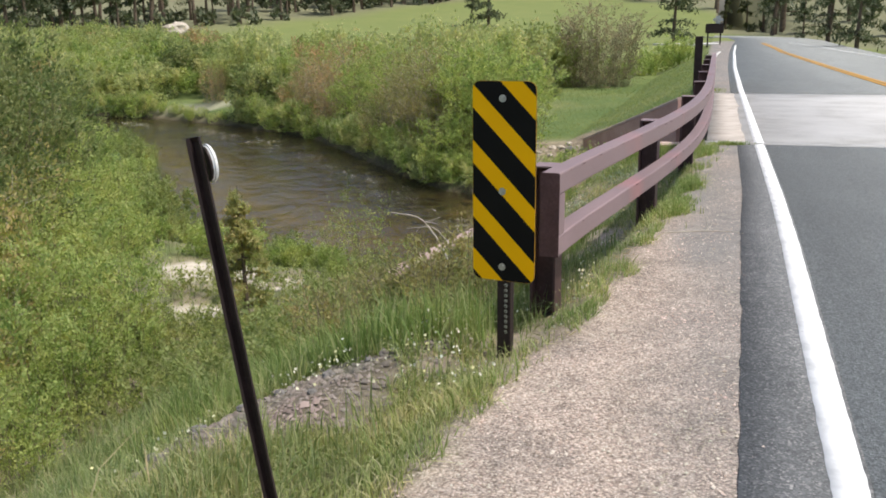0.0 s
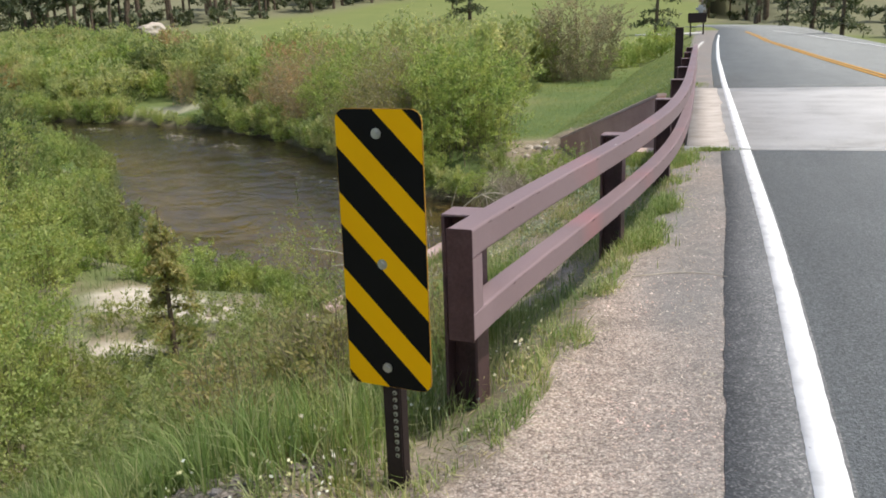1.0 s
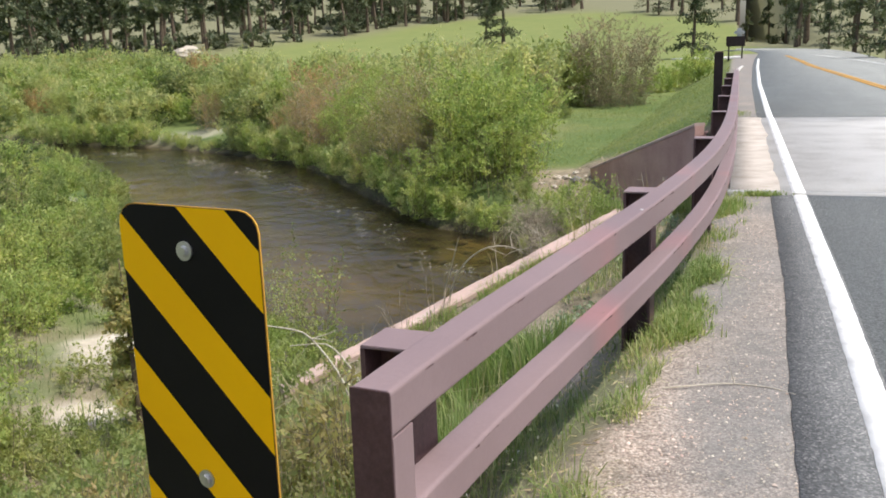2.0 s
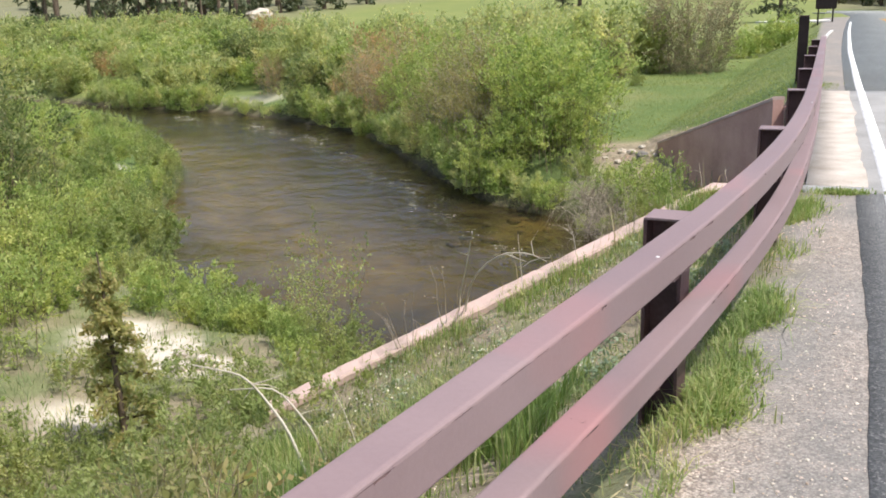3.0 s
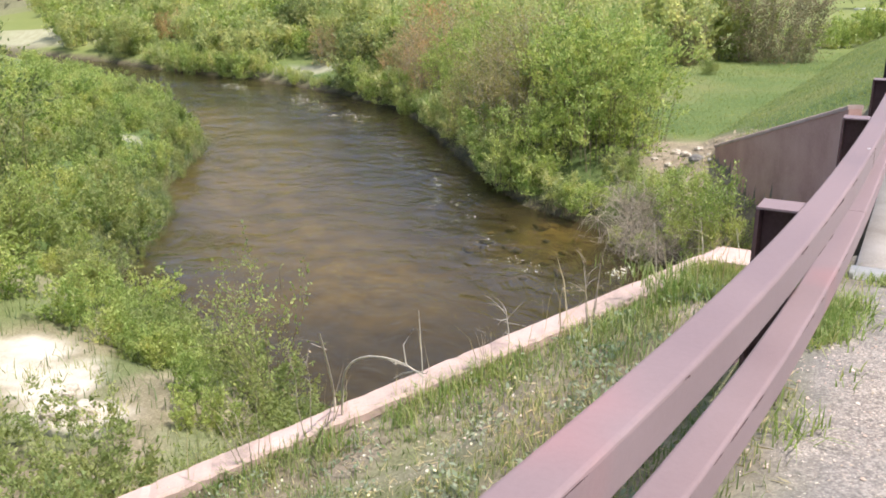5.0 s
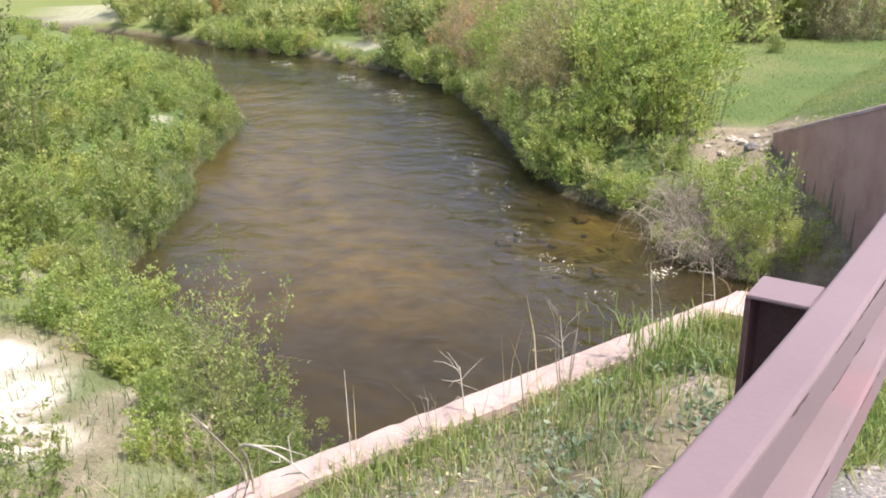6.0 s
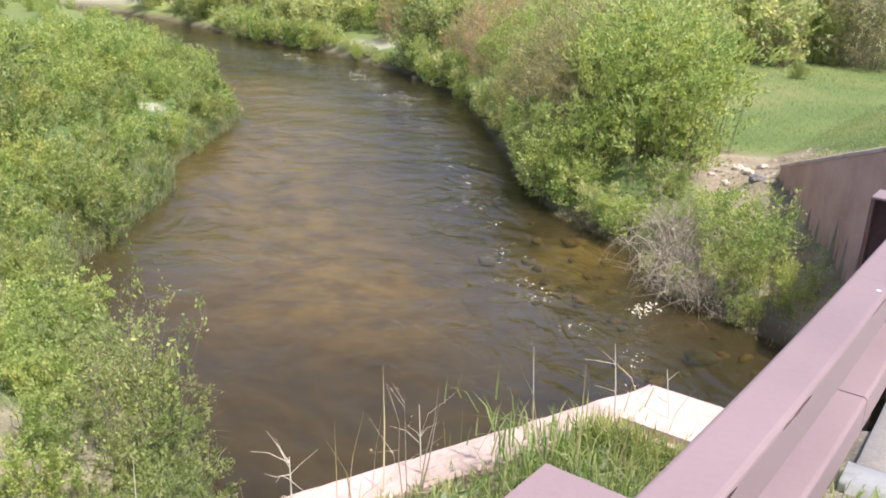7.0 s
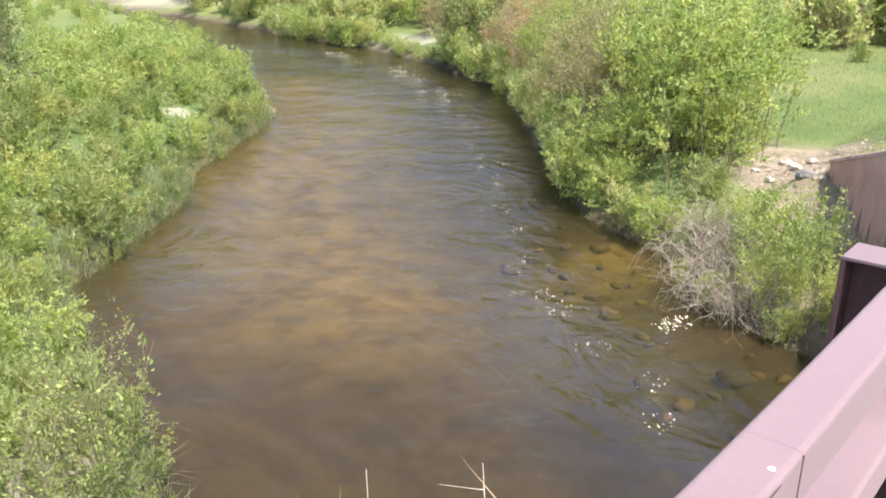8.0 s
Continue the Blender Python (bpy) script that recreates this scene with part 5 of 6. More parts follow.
def wood_line(x, y):
    """Whether a spot lies in the woods beyond the meadow."""
    a, far = math.degrees(math.atan2(-x, y)), math.hypot(x, y)
    edge = np.interp(a, WOOD_AT, WOOD_FAR)
    return far > edge and abs(x - np.interp(y, ROAD_Y, ROAD_SHIFT) - 3.5) > 6


pine = conifer("pine_tree", 21, 13, 2.8, 1700, "tall dark pine at the edge of the woods", 0.13, 0.48)
spots = scatter(80, -150, 60, 40, 190, lambda x, y: wood_line(x, y) and not wood_line(x * 0.86, y * 0.86), gap=2.6)
plant(pine, [(x, y, rng.uniform(0.7, 1.25)) for x, y in spots], sink=0.2)
pine2 = conifer("pine_tree", 22, 9, 2.5, 1500, "broad dark pine standing in the woods", 0.06, 0.5)
spots = scatter(70, -150, 70, 35, 190, lambda x, y: wood_line(x, y) and not wood_line(x * 0.88, y * 0.88), gap=2.4)
plant(pine2, [(x, y, rng.uniform(0.5, 1.3)) for x, y in spots + [(-28.7, 108.5), (-27.0, 110.0), (14.5, 62), (10.5, 92), (-3.2, 82), (8.2, 56), (7.9, 87)]], sink=0.2)
pine3 = conifer("pine_tree", 24, 12, 3.2, 620, "dark pine deep in the woods", 0.04, 1.1, n=14)
spots = scatter(250, -200, 90, 40, 240, lambda x, y: wood_line(x * 0.93, y * 0.93), gap=3.0)
spots += scatter(60, -110, -18, 60, 160, lambda x, y: wood_line(x, y) and not wood_line(x * 0.8, y * 0.8), gap=2.4)
plant(pine3, [(x, y, rng.uniform(0.6, 1.2)) for x, y in spots], sink=0.2)
sapling = conifer("pine_sapling", 23, 1.55, 0.42, 4600, "small browning pine sapling on the sandy bank", 0.02, 0.07, NEEDLE_DRY)
plant(sapling, [(-4.78, 8.62, 1.1)])

# ---- grass, flowers, stones ----
def stuff(name, verts, faces, mat, label, category):
    return tagged(part(name, np_mesh(name, verts, *faces), mat), label, category, kind="stuff")


def feet(n, x0, x1, y0, y1, weight, gen=rng):
    """Random places on the ground, thinned by a weight from 0 to 1."""
    x, y = gen.uniform(x0, x1, n), gen.uniform(y0, y1, n)
    k = gen.uniform(0, 1, n) < weight(x, y)
    x, y = x[k], y[k]
    return np.stack([x, y, land(x, y) - 0.01], 1)


def bank_weight(x, y):
    w = np.interp(y, [4, 7, 8.5], [1, 0.75, 0.7]) * (1 - 1.15 * gravel_amount(x, y)) * (1 - 1.1 * sand_amount(x, y)) * (stream_distance(x, y) > 0.1)
    clear = np.where(y < 6.5, smooth(0.12, 0.55, np.interp(y, GRAVEL_Y, GRAVEL_X) - x + 0.12 * wavy(x * 4, y * 4, 9)), 1)
    return smooth(-4.5, -3.3, x + 0.4 * wavy(x, y, 3)) * smooth(0.5, 1.2, y) * w * clear * (0.35 + 0.65 * smooth(-0.5, 0.4, wavy(x * 2.2, y * 2.2, 4))) * (y < 0.62 * -x + 14.8)


p = feet(120000, -4.5, 0.45, 0.6, 10.9, bank_weight)
v, f4, f3 = blades(p, np.interp(p[:, 1], [0, 4.5, 6.5, 7.8], [0.17, 0.17, 0.1, 0.075]) * (1 + 0.6 * wavy(p[:, 0] * 2.5, p[:, 1] * 2.5, 2)), 0.0058, 0.6)
stuff("grass", v, (f4, f3), GRASS, "green grass on the roadside embankment", "grass")
p = feet(60000, -4.5, 0.4, 0.6, 10.9, lambda x, y: bank_weight(x, y) * np.interp(y, [6.5, 7.5], [0.6, 1.0]))
v, f4, f3 = blades(p, np.interp(p[:, 1], [6, 8], [0.12, 0.08]), 0.005, 0.6)
stuff("dry_grass", v, (f4, f3), PALE_GRASS, "dry pale grass among the green", "grass")
p = feet(150000, -24, -3.5, 2.0, 29, lambda x, y: (y < 0.62 * -x + 14.8) * (stream_distance(x, y) > 0.05) * (1 - 0.9 * sand_amount(x, y)) * np.clip(0.42 + (stream_distance(x, y) < 0.9), 0, 1))
v, f4, f3 = blades(p, 0.17, 0.009, 0.8)
stuff("bank_grass", v, (f4, f3), RUSH, "grey-green grass along the stream's edge", "grass")
p = feet(27000, -2.9, -0.45, 3.2, 7.6, lambda x, y: (1 - 1.3 * gravel_amount(x, y)) * smooth(-0.7, 0.1, wavy(x * 2, y * 2, 21)) * smooth(0.1, 0.5, rail_x(np.maximum(y, 4)) - x))
v, f4, f3 = blades(p, np.interp(p[:, 1], [3.2, 4.2, 6.5, 7.6], [0.24, 0.34, 0.3, 0.16]) * (1 + 0.35 * wavy(p[:, 0] * 2.2, p[:, 1] * 2.2, 14)), 0.0064, 0.5)
stuff("lush_grass", v, (f4, f3), VERGE, "tall lush green grass beside the sign and rails", "grass")
p = feet(42000, -2.3, 0.1, 0.7, 3.4, lambda x, y: 1 - 1.4 * gravel_amount(x, y))
v, f4, f3 = blades(p, 0.085, 0.0055, 0.8)
stuff("short_grass", v, (f4, f3), PALE_GRASS, "short pale green grass by the delineator", "grass")
p = feet(5000, -7.2, -3.8, 7.6, 11.4, lambda x, y: 0.6 * (sand_amount(x, y) > 0.2) * smooth(-0.2, 0.4, wavy(x * 3, y * 3, 8)))
v, f4, f3 = blades(p, 0.13, 0.007, 0.7)
stuff("sand_grass", v, (f4, f3), PALE_GRASS, "thin grass growing through the sand", "grass")
# ragged fringe where the bank meets the gravel shoulder
for n, high, mat, lab in ((2900, 0.085, VERGE, "sparse green weeds along the gravel shoulder"), (4000, 0.07, PALE_GRASS, "sparse dry weeds along the gravel shoulder")):
    yy = rng.uniform(2.1, 6.6, n)
    off = np.abs(rng.normal(0, 0.17, n)) - 0.03
    xx = np.interp(yy, GRAVEL_Y, GRAVEL_X) - off + 0.05 * wavy(yy * 4, yy * 4, 3)
    k = smooth(-0.25, 0.45, wavy(xx * 5, yy * 4, 17 + high)) > rng.uniform(0, 1, n)
    p = np.stack([xx, yy, land(xx, yy) - 0.01], 1)[k]
    v, f4, f3 = blades(p, high * rng.uniform(0.5, 1.5, len(p)), 0.005, 0.9)
    stuff("edge_weeds", v, (f4, f3), mat, lab, "weeds")
# lush strip under the rails and at the slab joint
m = 19000
yy = rng.uniform(4.0, 10.1, m)
xx = rail_x(yy) + np.interp(yy, [4.4, 6.2, 6.8], [0.19, 0.16, 0.03]) * (rng.uniform(0, 1, m) < 0.75) + rng.normal(0, 0.065, m)
k = smooth(-0.3, 0.5, wavy(xx * 2.4, yy * 3, 7) - 0.35 * (yy < 6.4) - 0.8 * (yy < 5.4) - 0.3 * smooth(7.4, 8.4, yy)) > rng.uniform(0, 1, m)
p = np.stack([xx, yy, land(xx, yy) - 0.01], 1)[k]
v, f4, f3 = blades(p, 0.095 * (1 + 0.6 * wavy(p[:, 0] * 3, p[:, 1] * 3, 4)), 0.0065, 0.9)
stuff("verge_grass", v, (f4, f3), VERGE, "lush green grass under the guardrail", "grass")
xx, yy = np.concatenate([rng.normal(0.72, 0.09, 500), rng.normal(0.5, 0.12, 260)]), np.concatenate([rng.normal(10.45, 0.035, 500), rng.normal(19.4, 0.3, 260)])
p = np.stack([xx, yy, 0 * xx - 0.01], 1)
v, f4, f3 = blades(p, 0.05, 0.009, 0.8)
stuff("joint_weeds", v, (f4, f3), VERGE, "green weeds in the joint of the bridge slab", "weeds")
# meadow beyond the stream
p = feet(90000, -14, 0.2, 19.5, 48, lambda x, y: (y > 0.62 * -x + 14.8) * (stream_distance(x, y) > 0.3) * np.clip(1.3 - (y - 19) / 40, 0, 1) * (np.hypot(x + 3.7, (y - 24.0) * 0.8) + 0.3 * wavy(x * 3, y * 3, 1) > 1.35) * (gravel_amount(x, y) < 0.4))
v, f4, f3 = blades(p, 0.075, 0.011, 1.4)
stuff("meadow_grass", v, (f4, f3), MEADOW, "short bright meadow grass beyond the bridge", "grass")
def along_bank(bank, n, inner, outer, gen=rng):
    """Places scattered along a bank line, from inner to outer metres off the water."""
    line = np.array(bank)
    run = np.concatenate([[0], np.cumsum(np.linalg.norm(np.diff(line, axis=0), axis=1))])
    at = gen.uniform(0, run[-1], n)
    x, y = np.interp(at, run, line[:, 0]) + gen.normal(0, outer, n), np.interp(at, run, line[:, 1]) + gen.normal(0, outer, n)
    d = stream_distance(x, y)
    k = (d > inner) & (d < 2 * outer)
    return np.stack([x[k], y[k], land(x[k], y[k]) - 0.02], 1)


for bank_line, n, mat, lab in ((LEFT_BANK[3:15], 30000, RUSH, "grey-green rushes along the near bank"), (LEFT_BANK[3:15], 14000, GRASS, "green grass hanging over the near bank"),
                               (RIGHT_BANK[1:], 16000, PALE_GRASS, "long tangled grass on the far bank"), (RIGHT_BANK[1:], 14000, GRASS, "green grass on the far bank")):
    p = along_bank(bank_line, n, -0.06, 0.45)
    v, f4, f3 = blades(p, 0.22 if bank_line[0][0] > -10 else 0.12, 0.008, 0.9)
    stuff("bank_grass", v, (f4, f3), mat, lab, "grass")
# tall dry stems along the wall
t = rng.uniform(0, 1, 90)
xx, yy = WING_B[0] + (WING_A[0] - WING_B[0]) * t + rng.normal(0.1, 0.12, 90), WING_B[1] + (WING_A[1] - WING_B[1]) * t + rng.normal(-0.1, 0.15, 90)
p = np.stack([xx, yy, land(xx, yy) - 0.02], 1)
v, f4, f3 = blades(p, rng.uniform(0.15, 0.5, 90), 0.006, 0.5)
stuff("dry_stems", v, (f4, f3), STRAW, "tall dry grass stems beside the wing wall", "dry grass")
t = rng.uniform(0, 1, 5200)
o = np.abs(rng.normal(0.14, 0.2, 5200)) + 0.07
xx, yy = WING_B[0] + (WING_A[0] - WING_B[0]) * t + o * 0.69, WING_B[1] + (WING_A[1] - WING_B[1]) * t - o * 0.72
k = smooth(-0.45, 0.4, wavy(xx * 3.4, yy * 3.4, 2)) * smooth(0.08, 0.4, t) > rng.uniform(0, 1, 5200)
v, f4, f3 = blades(np.stack([xx, yy, land(xx, yy) - 0.01], 1)[k], 0.12, 0.0065, 0.6)
stuff("wall_grass", v, (f4, f3), VERGE, "grass growing over the wing wall's top edge", "grass")
p = feet(2600, -3.0, 0.3, 1.2, 9.0, lambda x, y: bank_weight(x, y) * smooth(0.0, 0.5, wavy(x * 1.6, y * 1.6, 11)))
p[:, 2] += rng.uniform(0.04, 0.15, len(p))
q = feet(1100, -1.7, -0.4, 2.3, 4.3, lambda x, y: smooth(0.1, 0.5, wavy(x * 3, y * 3, 6)))
q[:, 2] += rng.uniform(0.03, 0.12, len(q))
q2 = feet(1500, -2.4, -0.7, 7.6, 10.2, lambda x, y: bank_weight(x, y) * smooth(-0.2, 0.4, wavy(x * 2.2, y * 2.2, 6)))
q2[:, 2] += rng.uniform(0.04, 0.1, len(q2))
q3 = feet(900, -1.3, 0.1, 2.6, 4.6, lambda x, y: smooth(0.0, 0.4, wavy(x * 5, y * 5, 9)) * (x < np.interp(y, GRAVEL_Y, GRAVEL_X)))
q3[:, 2] += rng.uniform(0.06, 0.16, len(q3))
p = np.concatenate([p, q, q2, q3])
v, f = leaves(p, 0.015, 0.015, 1.5)
stuff("flowers", v, (f,), FLOWER, "tiny pale flowers in the grass", "flowers")
xx, yy = np.concatenate([rng.normal(-0.05, 0.24, 1300), rng.uniform(-0.34, 0.4, 1500)]), np.concatenate([rng.uniform(10.1, 10.5, 1300), rng.normal(10.45, 0.02, 1500)])
p = np.stack([xx, yy, np.maximum(land(xx, yy), -0.12) - 0.01], 1)
v, f4, f3 = blades(p, 0.125, 0.006, 0.6)
stuff("corner_grass", v, (f4, f3), VERGE, "green grass growing at the bridge corner", "grass")
# crumbled earth beside the far wall
n = 700
x, y = rng.normal(-3.35, 0.6, n), rng.normal(23.4, 0.7, n)
s = rng.uniform(0.007, 0.026, n) * rng.choice([0.7, 1, 1.6], n)
octa2 = np.array([(1, 0, 0), (0, 1, 0), (-1, 0, 0), (0, -1, 0), (0, 0, 0.8), (0.6, 0.6, 0.4), (-0.6, 0.6, 0.4), (-0.6, -0.6, 0.4), (0.6, -0.6, 0.4)])
vv = s[:, None, None] * (1 + 0.3 * rng.normal(size=(n, 9, 1))) * octa2 + np.stack([x, y, land(x, y) + 0.1 * s], 1)[:, None]
tri = np.array([(0, 5, 4), (5, 1, 4), (1, 6, 4), (6, 2, 4), (2, 7, 4), (7, 3, 4), (3, 8, 4), (8, 0, 4)])
stuff("earth_clods", vv.reshape(-1, 3), ((9 * np.arange(n)[:, None, None] + tri).reshape(-1, 3),), EARTH, "crumbled tan earth and stones by the far wall", "earth")
# low broad weeds and litter on the embankment
def weed_weight(x, y):
    return np.clip(bank_weight(x, y) * 1.4, 0, 1) * smooth(0.0, 0.5, wavy(x * 2.6, y * 2.6, 13))


p = feet(15000, -3.6, 0.4, 1.0, 10.6, weed_weight)
p[:, 2] += rng.uniform(0.0, 0.06, len(p))
v, f = leaves(p, 0.03, 0.018, 0.2)
stuff("clover", v, (f,), GRASS, "low broad-leaved weeds on the embankment", "weeds")
p = feet(40000, -2.4, 0.05, 7.2, 10.5, lambda x, y: smooth(-0.1, 0.5, wavy(x * 6, y * 6, 23)) * np.interp(rail_x(y) - x, [0.05, 0.1, 0.7, 1.2], [0, 0.9, 0.7, 0.2]))
p[:, 2] += rng.uniform(0.0, 0.07, len(p))
v, f = leaves(p, 0.034, 0.014, 0.6)
stuff("sage_weeds", v, (f,), SAGE_WEED, "grey-green leafy weeds on the embankment", "weeds")
p = feet(14000, -4.0, 0.5, 1.0, 10.6, lambda x, y: 0.8 * (1 - sand_amount(x, y)) * (stream_distance(x, y) > 0.1) * ((gravel_amount(x, y) < 0.6) | ((y > 7.2) & (x < -0.15))) * ((y < 10.4) | (x < -0.8)))
p[:, 2] += 0.018
d = rng.normal(size=(len(p), 3)) * (1, 1, 0.12)
v, f = leaves(p, 0.07, 0.006, 0.0, axis=2 * d)
stuff("straw_litter", v, (f,), STRAW, "dead straw lying between the grass", "straw")
# loose stones on the shoulder
n = 85000
x, y = rng.uniform(-2.9, 0.74, n), rng.uniform(0.6, 10.1, n)
k = (gravel_amount(x, y) > rng.uniform(0.1, 1.0, n)) & (rng.uniform(0, 1, n) < np.interp(x, [0.74, 0.78, 0.88], [1, 0.15, 0.0])) & (rng.uniform(0, 1, n) < np.interp(y, [0, 3.5, 5.5, 10], [1, 0.8, 0.4, 0.3]))
x, y = x[k], y[k]
s = rng.uniform(0.0018, 0.0048, len(x)) * rng.choice([0.8, 1, 1.4, 2.0], len(x), p=[0.4, 0.35, 0.2, 0.05]) * np.where(x < -0.5, np.where(y < 5, 2.8, 1.2), 1)
octa = np.array([(1, 0, 0), (0, 1, 0), (-1, 0, 0), (0, -1, 0), (0, 0, 0.7), (0, 0, -0.7)])
a = rng.uniform(0, 6.28, len(x))
sc = s[:, None, None] * (1 + 0.35 * rng.normal(size=(len(x), 6, 1))) * octa
c, si = np.cos(a)[:, None], np.sin(a)[:, None]
vv = np.stack([sc[..., 0] * c - sc[..., 1] * si, sc[..., 0] * si + sc[..., 1] * c, sc[..., 2]], -1) + np.stack([x, y, np.where(x > 0.75, 0.0, land(x, y)) + s * 0.3], 1)[:, None]
tri = np.array([(0, 1, 4), (1, 2, 4), (2, 3, 4), (3, 0, 4)])
for pick, mat, lab in ((x > -0.5, PEBBLE, "loose pinkish gravel stones on the shoulder"), ((x <= -0.5) & (y < 5), CLOD, "grey stones and clods on the bare mound"), ((x <= -0.5) & (y >= 5), PEBBLE, "pale pebbles on the embankment")):
    some = vv[pick]
    stuff("gravel_stones", some.reshape(-1, 3), ((6 * np.arange(len(some))[:, None, None] + tri).reshape(-1, 3),), mat, lab, "gravel")

# stones on the stream's bed
n = 60
x = rng.uniform(-6.5, -1.0, n)
y = np.interp(x, [-6.5, -4, -1], [20.9, 19.4, 17.4]) + rng.normal(0, 0.8, n)
k = stream_distance(x, y) < -0.35
x, y = x[k], y[k]
s = rng.uniform(0.05, 0.14, len(x)) * rng.choice([0.7, 1, 1.3], len(x))
lat, lon = np.meshgrid(np.radians([-20, 25, 60]), np.arange(8) * np.pi / 4, indexing="ij")
ball = np.concatenate([np.stack([np.cos(lat) * np.cos(lon), np.cos(lat) * np.sin(lon), np.sin(lat) * 0.45], -1).reshape(-1, 3), [(0, 0, 0.45)]])
a = rng.uniform(0, 6.28, len(x))
sc = s[:, None, None] * (1 + 0.16 * rng.normal(size=(len(x), 25, 1))) * ball * (1.3, 0.9, 1)
c, si = np.cos(a)[:, None], np.sin(a)[:, None]
vv = np.stack([sc[..., 0] * c - sc[..., 1] * si, sc[..., 0] * si + sc[..., 1] * c, sc[..., 2]], -1) + np.stack([x, y, np.minimum(land(x, y), WATER_Z - 0.45 * s - 0.03)], 1)[:, None]
quad = np.array([(r * 8 + j, r * 8 + (j + 1) % 8, r * 8 + 8 + (j + 1) % 8, r * 8 + 8 + j) for r in range(2) for j in range(8)])
cap = np.array([(16 + j, 16 + (j + 1) % 8, 24) for j in range(8)])
k = 25 * np.arange(len(x))[:, None, None]
stuff("bed_stones", vv.reshape(-1, 3), ((k + quad).reshape(-1, 4), (k + cap).reshape(-1, 3)), BED_STONE, "golden brown stones under the shallow water", "stones")

# white flecks modelled in place of sun glints along the running water
p = np.array(GLINT_LINE)
run = np.concatenate([[0], np.cumsum(np.linalg.norm(np.diff(p, axis=0), axis=1))])
heads = rng.uniform(0, run[-1], 75)
at = np.repeat(heads, 8) + rng.normal(0, 0.13, 600)
off = np.repeat(rng.normal(0, 0.28, 75), 8) + rng.normal(0, 0.07, 600)
x, y = np.interp(at, run, p[:, 0]) + 0.7 * off, np.interp(at, run, p[:, 1]) + 0.7 * off
x[:60], y[:60] = rng.normal(-3.1, 0.09, 60), rng.normal(18.36, 0.16, 60)
size = rng.uniform(0.002, 0.009, 600) * np.interp(at, run[[0, 4, 9]], [2.6, 1.7, 1.0])
a = rng.uniform(0, 6.28, (600, 5)) * 0.12 + np.arange(5) * 1.2566
rad = size[:, None] * rng.uniform(0.4, 1.4, (600, 5))
du, dv = rad * np.cos(a) * 2.2, rad * np.sin(a) * 0.8
fv = np.stack([x[:, None] + 0.68 * du + 0.73 * dv, y[:, None] - 0.73 * du + 0.68 * dv, np.full((600, 5), WATER_Z + 0.016)], -1)
top = np.stack([x, y, np.full(600, WATER_Z + 0.028)], 1)[:, None]
fv = np.concatenate([fv, top], 1).reshape(-1, 3)
tri = np.array([(0, 1, 5), (1, 2, 5), (2, 3, 5), (3, 4, 5), (4, 0, 5)])
stuff("foam", fv, ((6 * np.arange(600)[:, None, None] + tri).reshape(-1, 3),), FLOWER, "white flecks standing in for sun glints on the running water", "foam")

# dry branch over the wall, long straw stems by the first post
dry = shrub("dry_branch", 31, 0.55, 0.5, 5, 14, 10, 0.02, STRAW, "bare pale twig rising beside the wing wall", stem_mat=TWIG, foot=0.1, wood=1.0)
plant(dry, [(-1.95, 9.15, 1.1), (-1.2, 9.75, 0.6), (-2.2, 8.95, 0.9), (-0.75, 10.05, 0.8)])
n = 40
x, y = rng.normal(-1.35, 0.25, n), rng.normal(5.6, 0.35, n)
v, f4, f3 = blades(np.stack([x, y, land(x, y) - 0.02], 1), rng.uniform(0.4, 0.8, n), 0.005, 1.2)
stuff("dry_stems", v, (f4, f3), STRAW, "long arching straw stems behind the guardrail", "dry grass")
x, y = rng.normal(-1.3, 0.3, 60), rng.normal(1.3, 0.3, 60)
v, f4, f3 = blades(np.stack([x, y, land(x, y) - 0.02], 1), rng.uniform(0.2, 0.45, 60), 0.006, 0.7)
stuff("dry_stems", v, (f4, f3), STRAW, "dry straw stems in the roadside grass", "dry grass")


def stalk(name, points, radius, label, twigs=0, seed=0):
    """A bent dry stalk through points, with forked side twigs."""
    g = np.random.default_rng(seed)
    pts = np.array(points, float)
    t = np.linspace(0, len(pts) - 1, 14)
    path = np.stack([np.interp(t, np.arange(len(pts)), pts[:, k]) for k in range(3)], 1)
    path[1:-1] = (path[:-2] + 2 * path[1:-1] + path[2:]) / 4
    v, f = tubes(path[None], radius * np.linspace(1.1, 0.35, 14)[None], 5)
    if twigs:
        w = g.integers(4, 13, twigs)
        d = g.normal(size=(twigs, 3)) * (1, 1, 0.6) + (0, 0, 0.6)
        d /= np.linalg.norm(d, axis=1)[:, None]
        tw = path[w][:, None] + (d * g.uniform(0.06, 0.22, twigs)[:, None])[:, None] * np.array([0, 0.5, 1.0])[None, :, None]
        tw[:, 1] += g.normal(0, 0.015, (twigs, 3))
    ob = tagged(part(name, np_mesh(name, v, f), BLEACHED), label, "dry stalk", "dry stalks")
    for k in range(twigs):
        v, f = tubes(tw[k:k + 1], radius * 0.45 * np.array([[1.0, 0.7, 0.3]]), 4)
        part("twig", np_mesh("twig", v, f), BLEACHED, ob)
    return ob


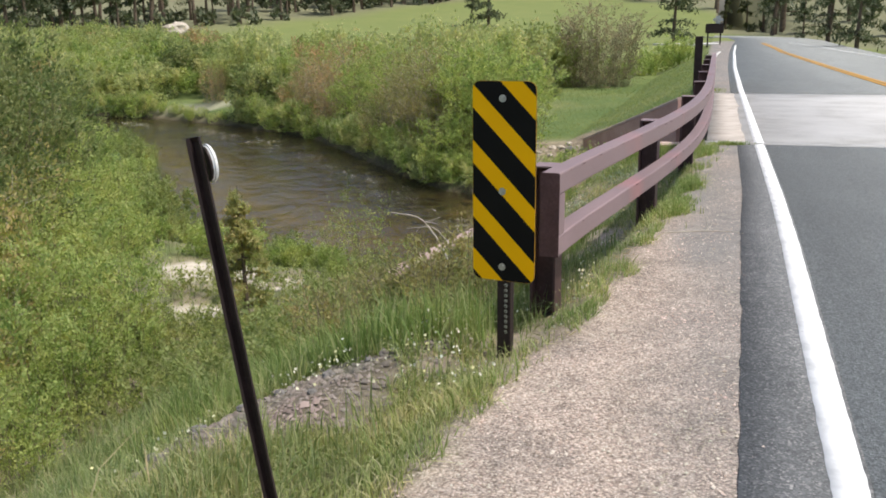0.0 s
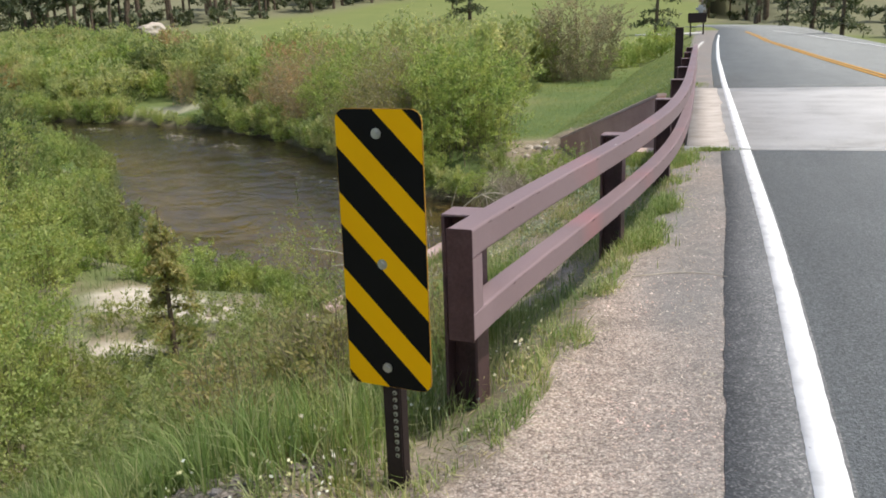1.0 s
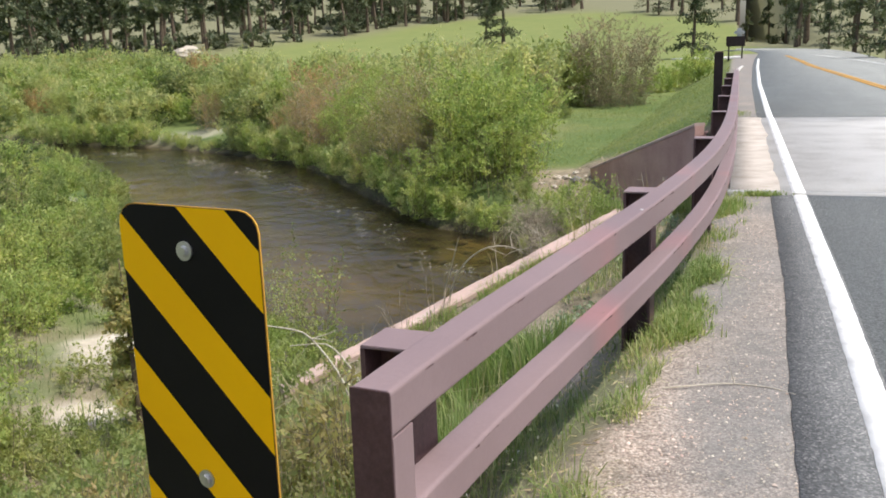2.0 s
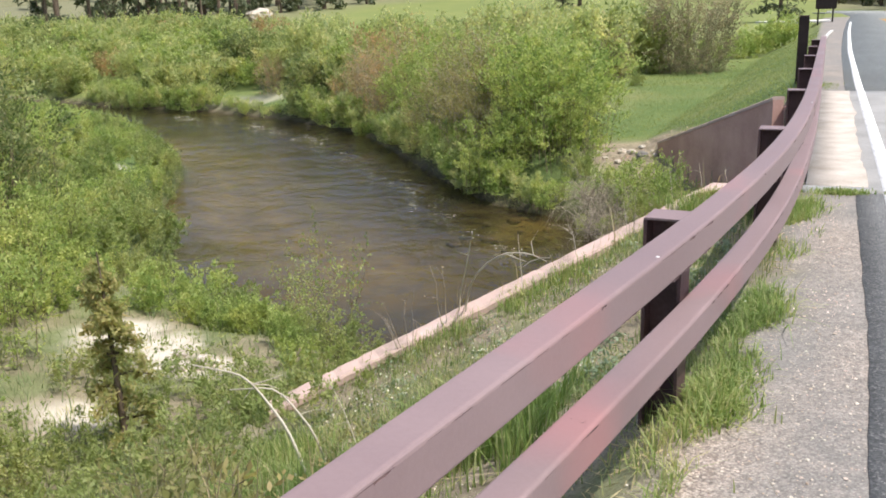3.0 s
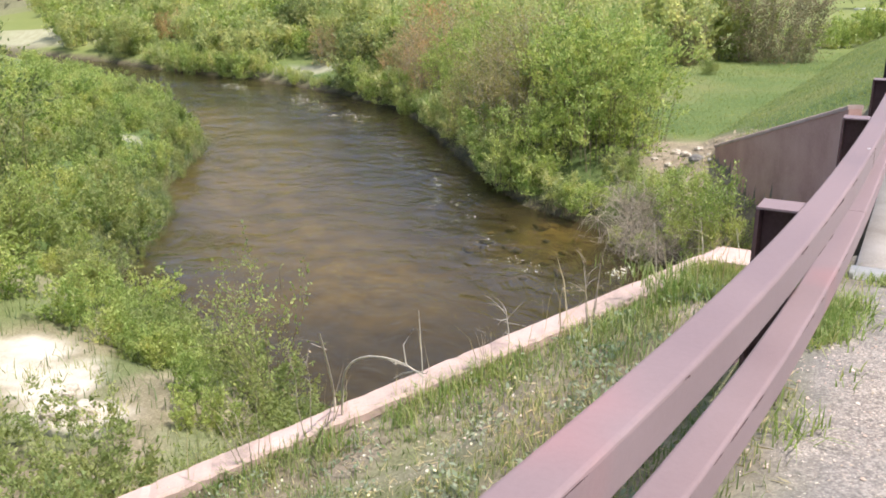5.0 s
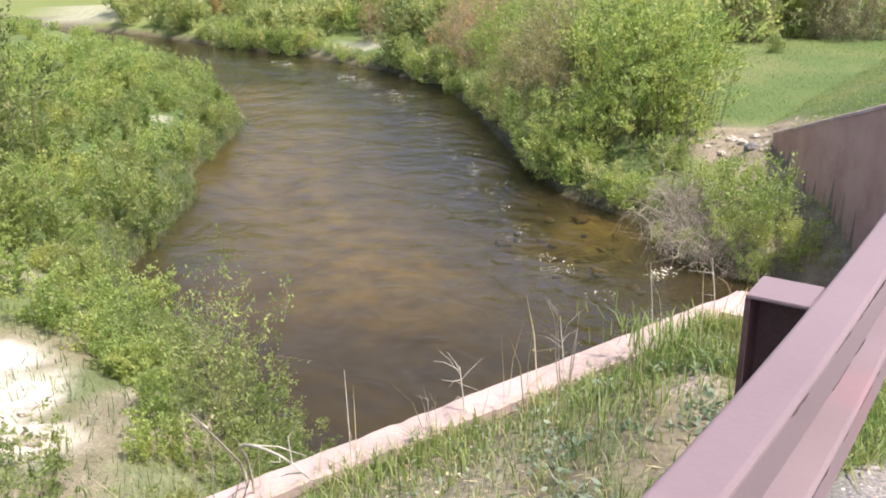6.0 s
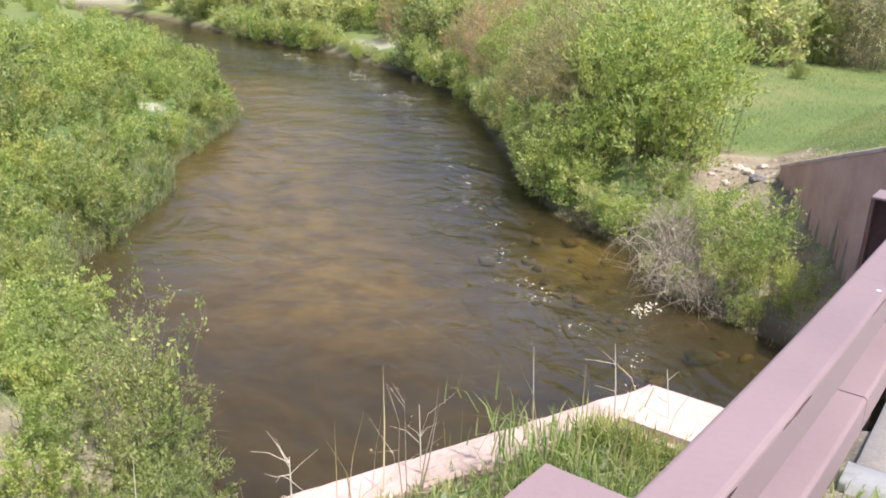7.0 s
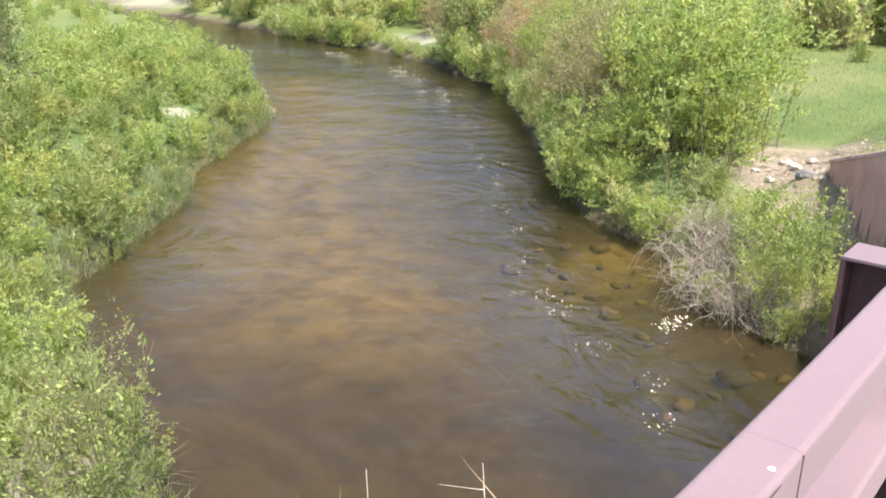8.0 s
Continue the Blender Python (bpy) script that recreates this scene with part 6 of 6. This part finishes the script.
zf = ground_at(-1.5, 6.5)
stalk("dry_stalk", [(-1.5, 6.5, zf - 0.03), (-1.62, 6.48, zf + 0.36), (-1.8, 6.44, zf + 0.62), (-2.05, 6.38, zf + 0.66)], 0.0085, "thick bleached stalk bent over the embankment", 2, 1)
stalk("dry_stalk", [(-1.45, 6.6, zf - 0.03), (-1.56, 6.6, zf + 0.3), (-1.72, 6.56, zf + 0.52), (-1.95, 6.5, zf + 0.5)], 0.0065, "bleached stalk bent over the embankment", 2, 2)
stalk("dry_stalk", [(-1.35, 6.75, zf - 0.05), (-1.5, 6.8, zf + 0.3), (-1.62, 6.85, zf + 0.46)], 0.003, "thin bleached stalk on the embankment", 3, 12)
zf = ground_at(-1.98, 9.41)
stalk("dry_stalk", [(-1.98, 9.41, zf - 0.05), (-1.95, 9.36, -0.78), (-1.76, 9.05, -0.42), (-1.61, 8.79, -0.12)], 0.009, "bleached upright twig rising behind the wing wall", 2, 3)
stalk("dry_stalk", [(-1.96, 9.42, zf - 0.05), (-1.92, 9.37, -0.76), (-1.64, 9.02, -0.38), (-1.4, 8.85, -0.2), (-1.2, 8.83, -0.18), (-1.08, 8.82, -0.23)], 0.0085, "bleached twig arching over the wing wall", 5, 4)
# thin-stemmed weeds behind the sign and the rails
weed = shrub("tall_weed", 41, 0.6, 0.26, 14, 60, 420, 0.034, LEAF_OLIVE, "thin-stemmed olive weed on the embankment", "weeds", stem_mat=STEM, foot=0.3, wood=1.0, thick=0.004)
plant(weed, [(-1.0, 4.3, 0.8), (-1.2, 4.9, 1.0), (-1.6, 4.5, 1.1), (-1.4, 5.7, 0.95), (-1.75, 5.0, 1.1), (-2.0, 5.1, 1.1), (-0.95, 4.8, 0.75), (-1.15, 4.6, 1.0), (-1.5, 5.0, 1.1), (-1.3, 5.4, 0.9), (-1.8, 5.5, 1.15), (-1.05, 5.1, 0.8), (-2.1, 6.0, 1.1), (-1.7, 6.2, 0.6), (-2.4, 6.6, 1.1), (-1.35, 5.2, 1.35), (-1.1, 5.3, 1.25), (-1.55, 5.3, 1.35), (-0.95, 5.2, 1.2), (-1.25, 5.0, 1.3), (-2.3, 6.3, 1.0), (-1.4, 4.2, 0.9), (-1.9, 4.7, 1.2), (-2.3, 5.3, 1.2), (-0.6, 4.9, 0.75), (-0.75, 5.2, 0.8), (-0.9, 5.5, 0.8), (-0.7, 4.6, 0.75), (-1.0, 5.9, 0.8)] + [(x, y, rng.uniform(0.45, 0.7)) for x, y in scatter(15, -2.9, -1.3, 5.4, 7.2, lambda x, y: True, gap=0.25)])

# rougher grass on the banks farther from the road
for x0, x1, y0, y1, n in ((-13, -3.4, -5, 9, 34000), (-4.6, 0.0, -5, 1.1, 22000), (7.0, 15, -5, 30, 24000)):
    p = feet(n, x0, x1, y0, y1, lambda x, y: 0.35 + 0.65 * smooth(-0.5, 0.4, wavy(x * 1.2, y * 1.2, 4)) * (stream_distance(x, y) > 0.3) * (1 - gravel_amount(x, y) * (x < 3)))
    p = p[(stream_distance(p[:, 0], p[:, 1]) > 0.3) & ((p[:, 0] > 3) | (gravel_amount(p[:, 0], p[:, 1]) < 0.4))]
    v, f4, f3 = blades(p, 0.2, 0.011, 0.6)
    stuff("rough_grass", v, (f4, f3), GRASS if x1 < 1 else PALE_GRASS, "rough green grass on the roadside", "grass")

for x, y, up, r, tw, seed, lab in ((-1.47, 9.5, 0.5, 0.0035, 0, 5, "tall dry stem beside the wing wall"), (-0.82, 10.2, 0.3, 0.003, 4, 6, "dry forked stem beside the wing wall"), (-1.15, 9.9, 0.26, 0.004, 8, 7, "dry bushy stem beside the wing wall"),
                                   (-0.3, 10.62, 0.3, 0.003, 2, 8, "thin dry stem at the bridge corner"), (-0.1, 10.6, 0.24, 0.003, 2, 9, "thin dry stem at the bridge corner"), (-0.5, 10.4, 0.4, 0.003, 0, 10, "tall thin dry stem at the bridge corner")):
    z = ground_at(x, y)
    stalk("dry_stalk", [(x, y, z - 0.04), (x - 0.02, y + 0.01, z + 0.5 * up), (x - 0.05, y + 0.03, z + up)], r, lab, tw, seed)
stalk("dry_stalk", [(0.24, 5.68, -0.02), (0.5, 5.78, -0.012), (0.66, 5.75, -0.004), (0.755, 5.67, 0.006)], 0.0035, "thin dry stem lying on the gravel shoulder", 2, 11)
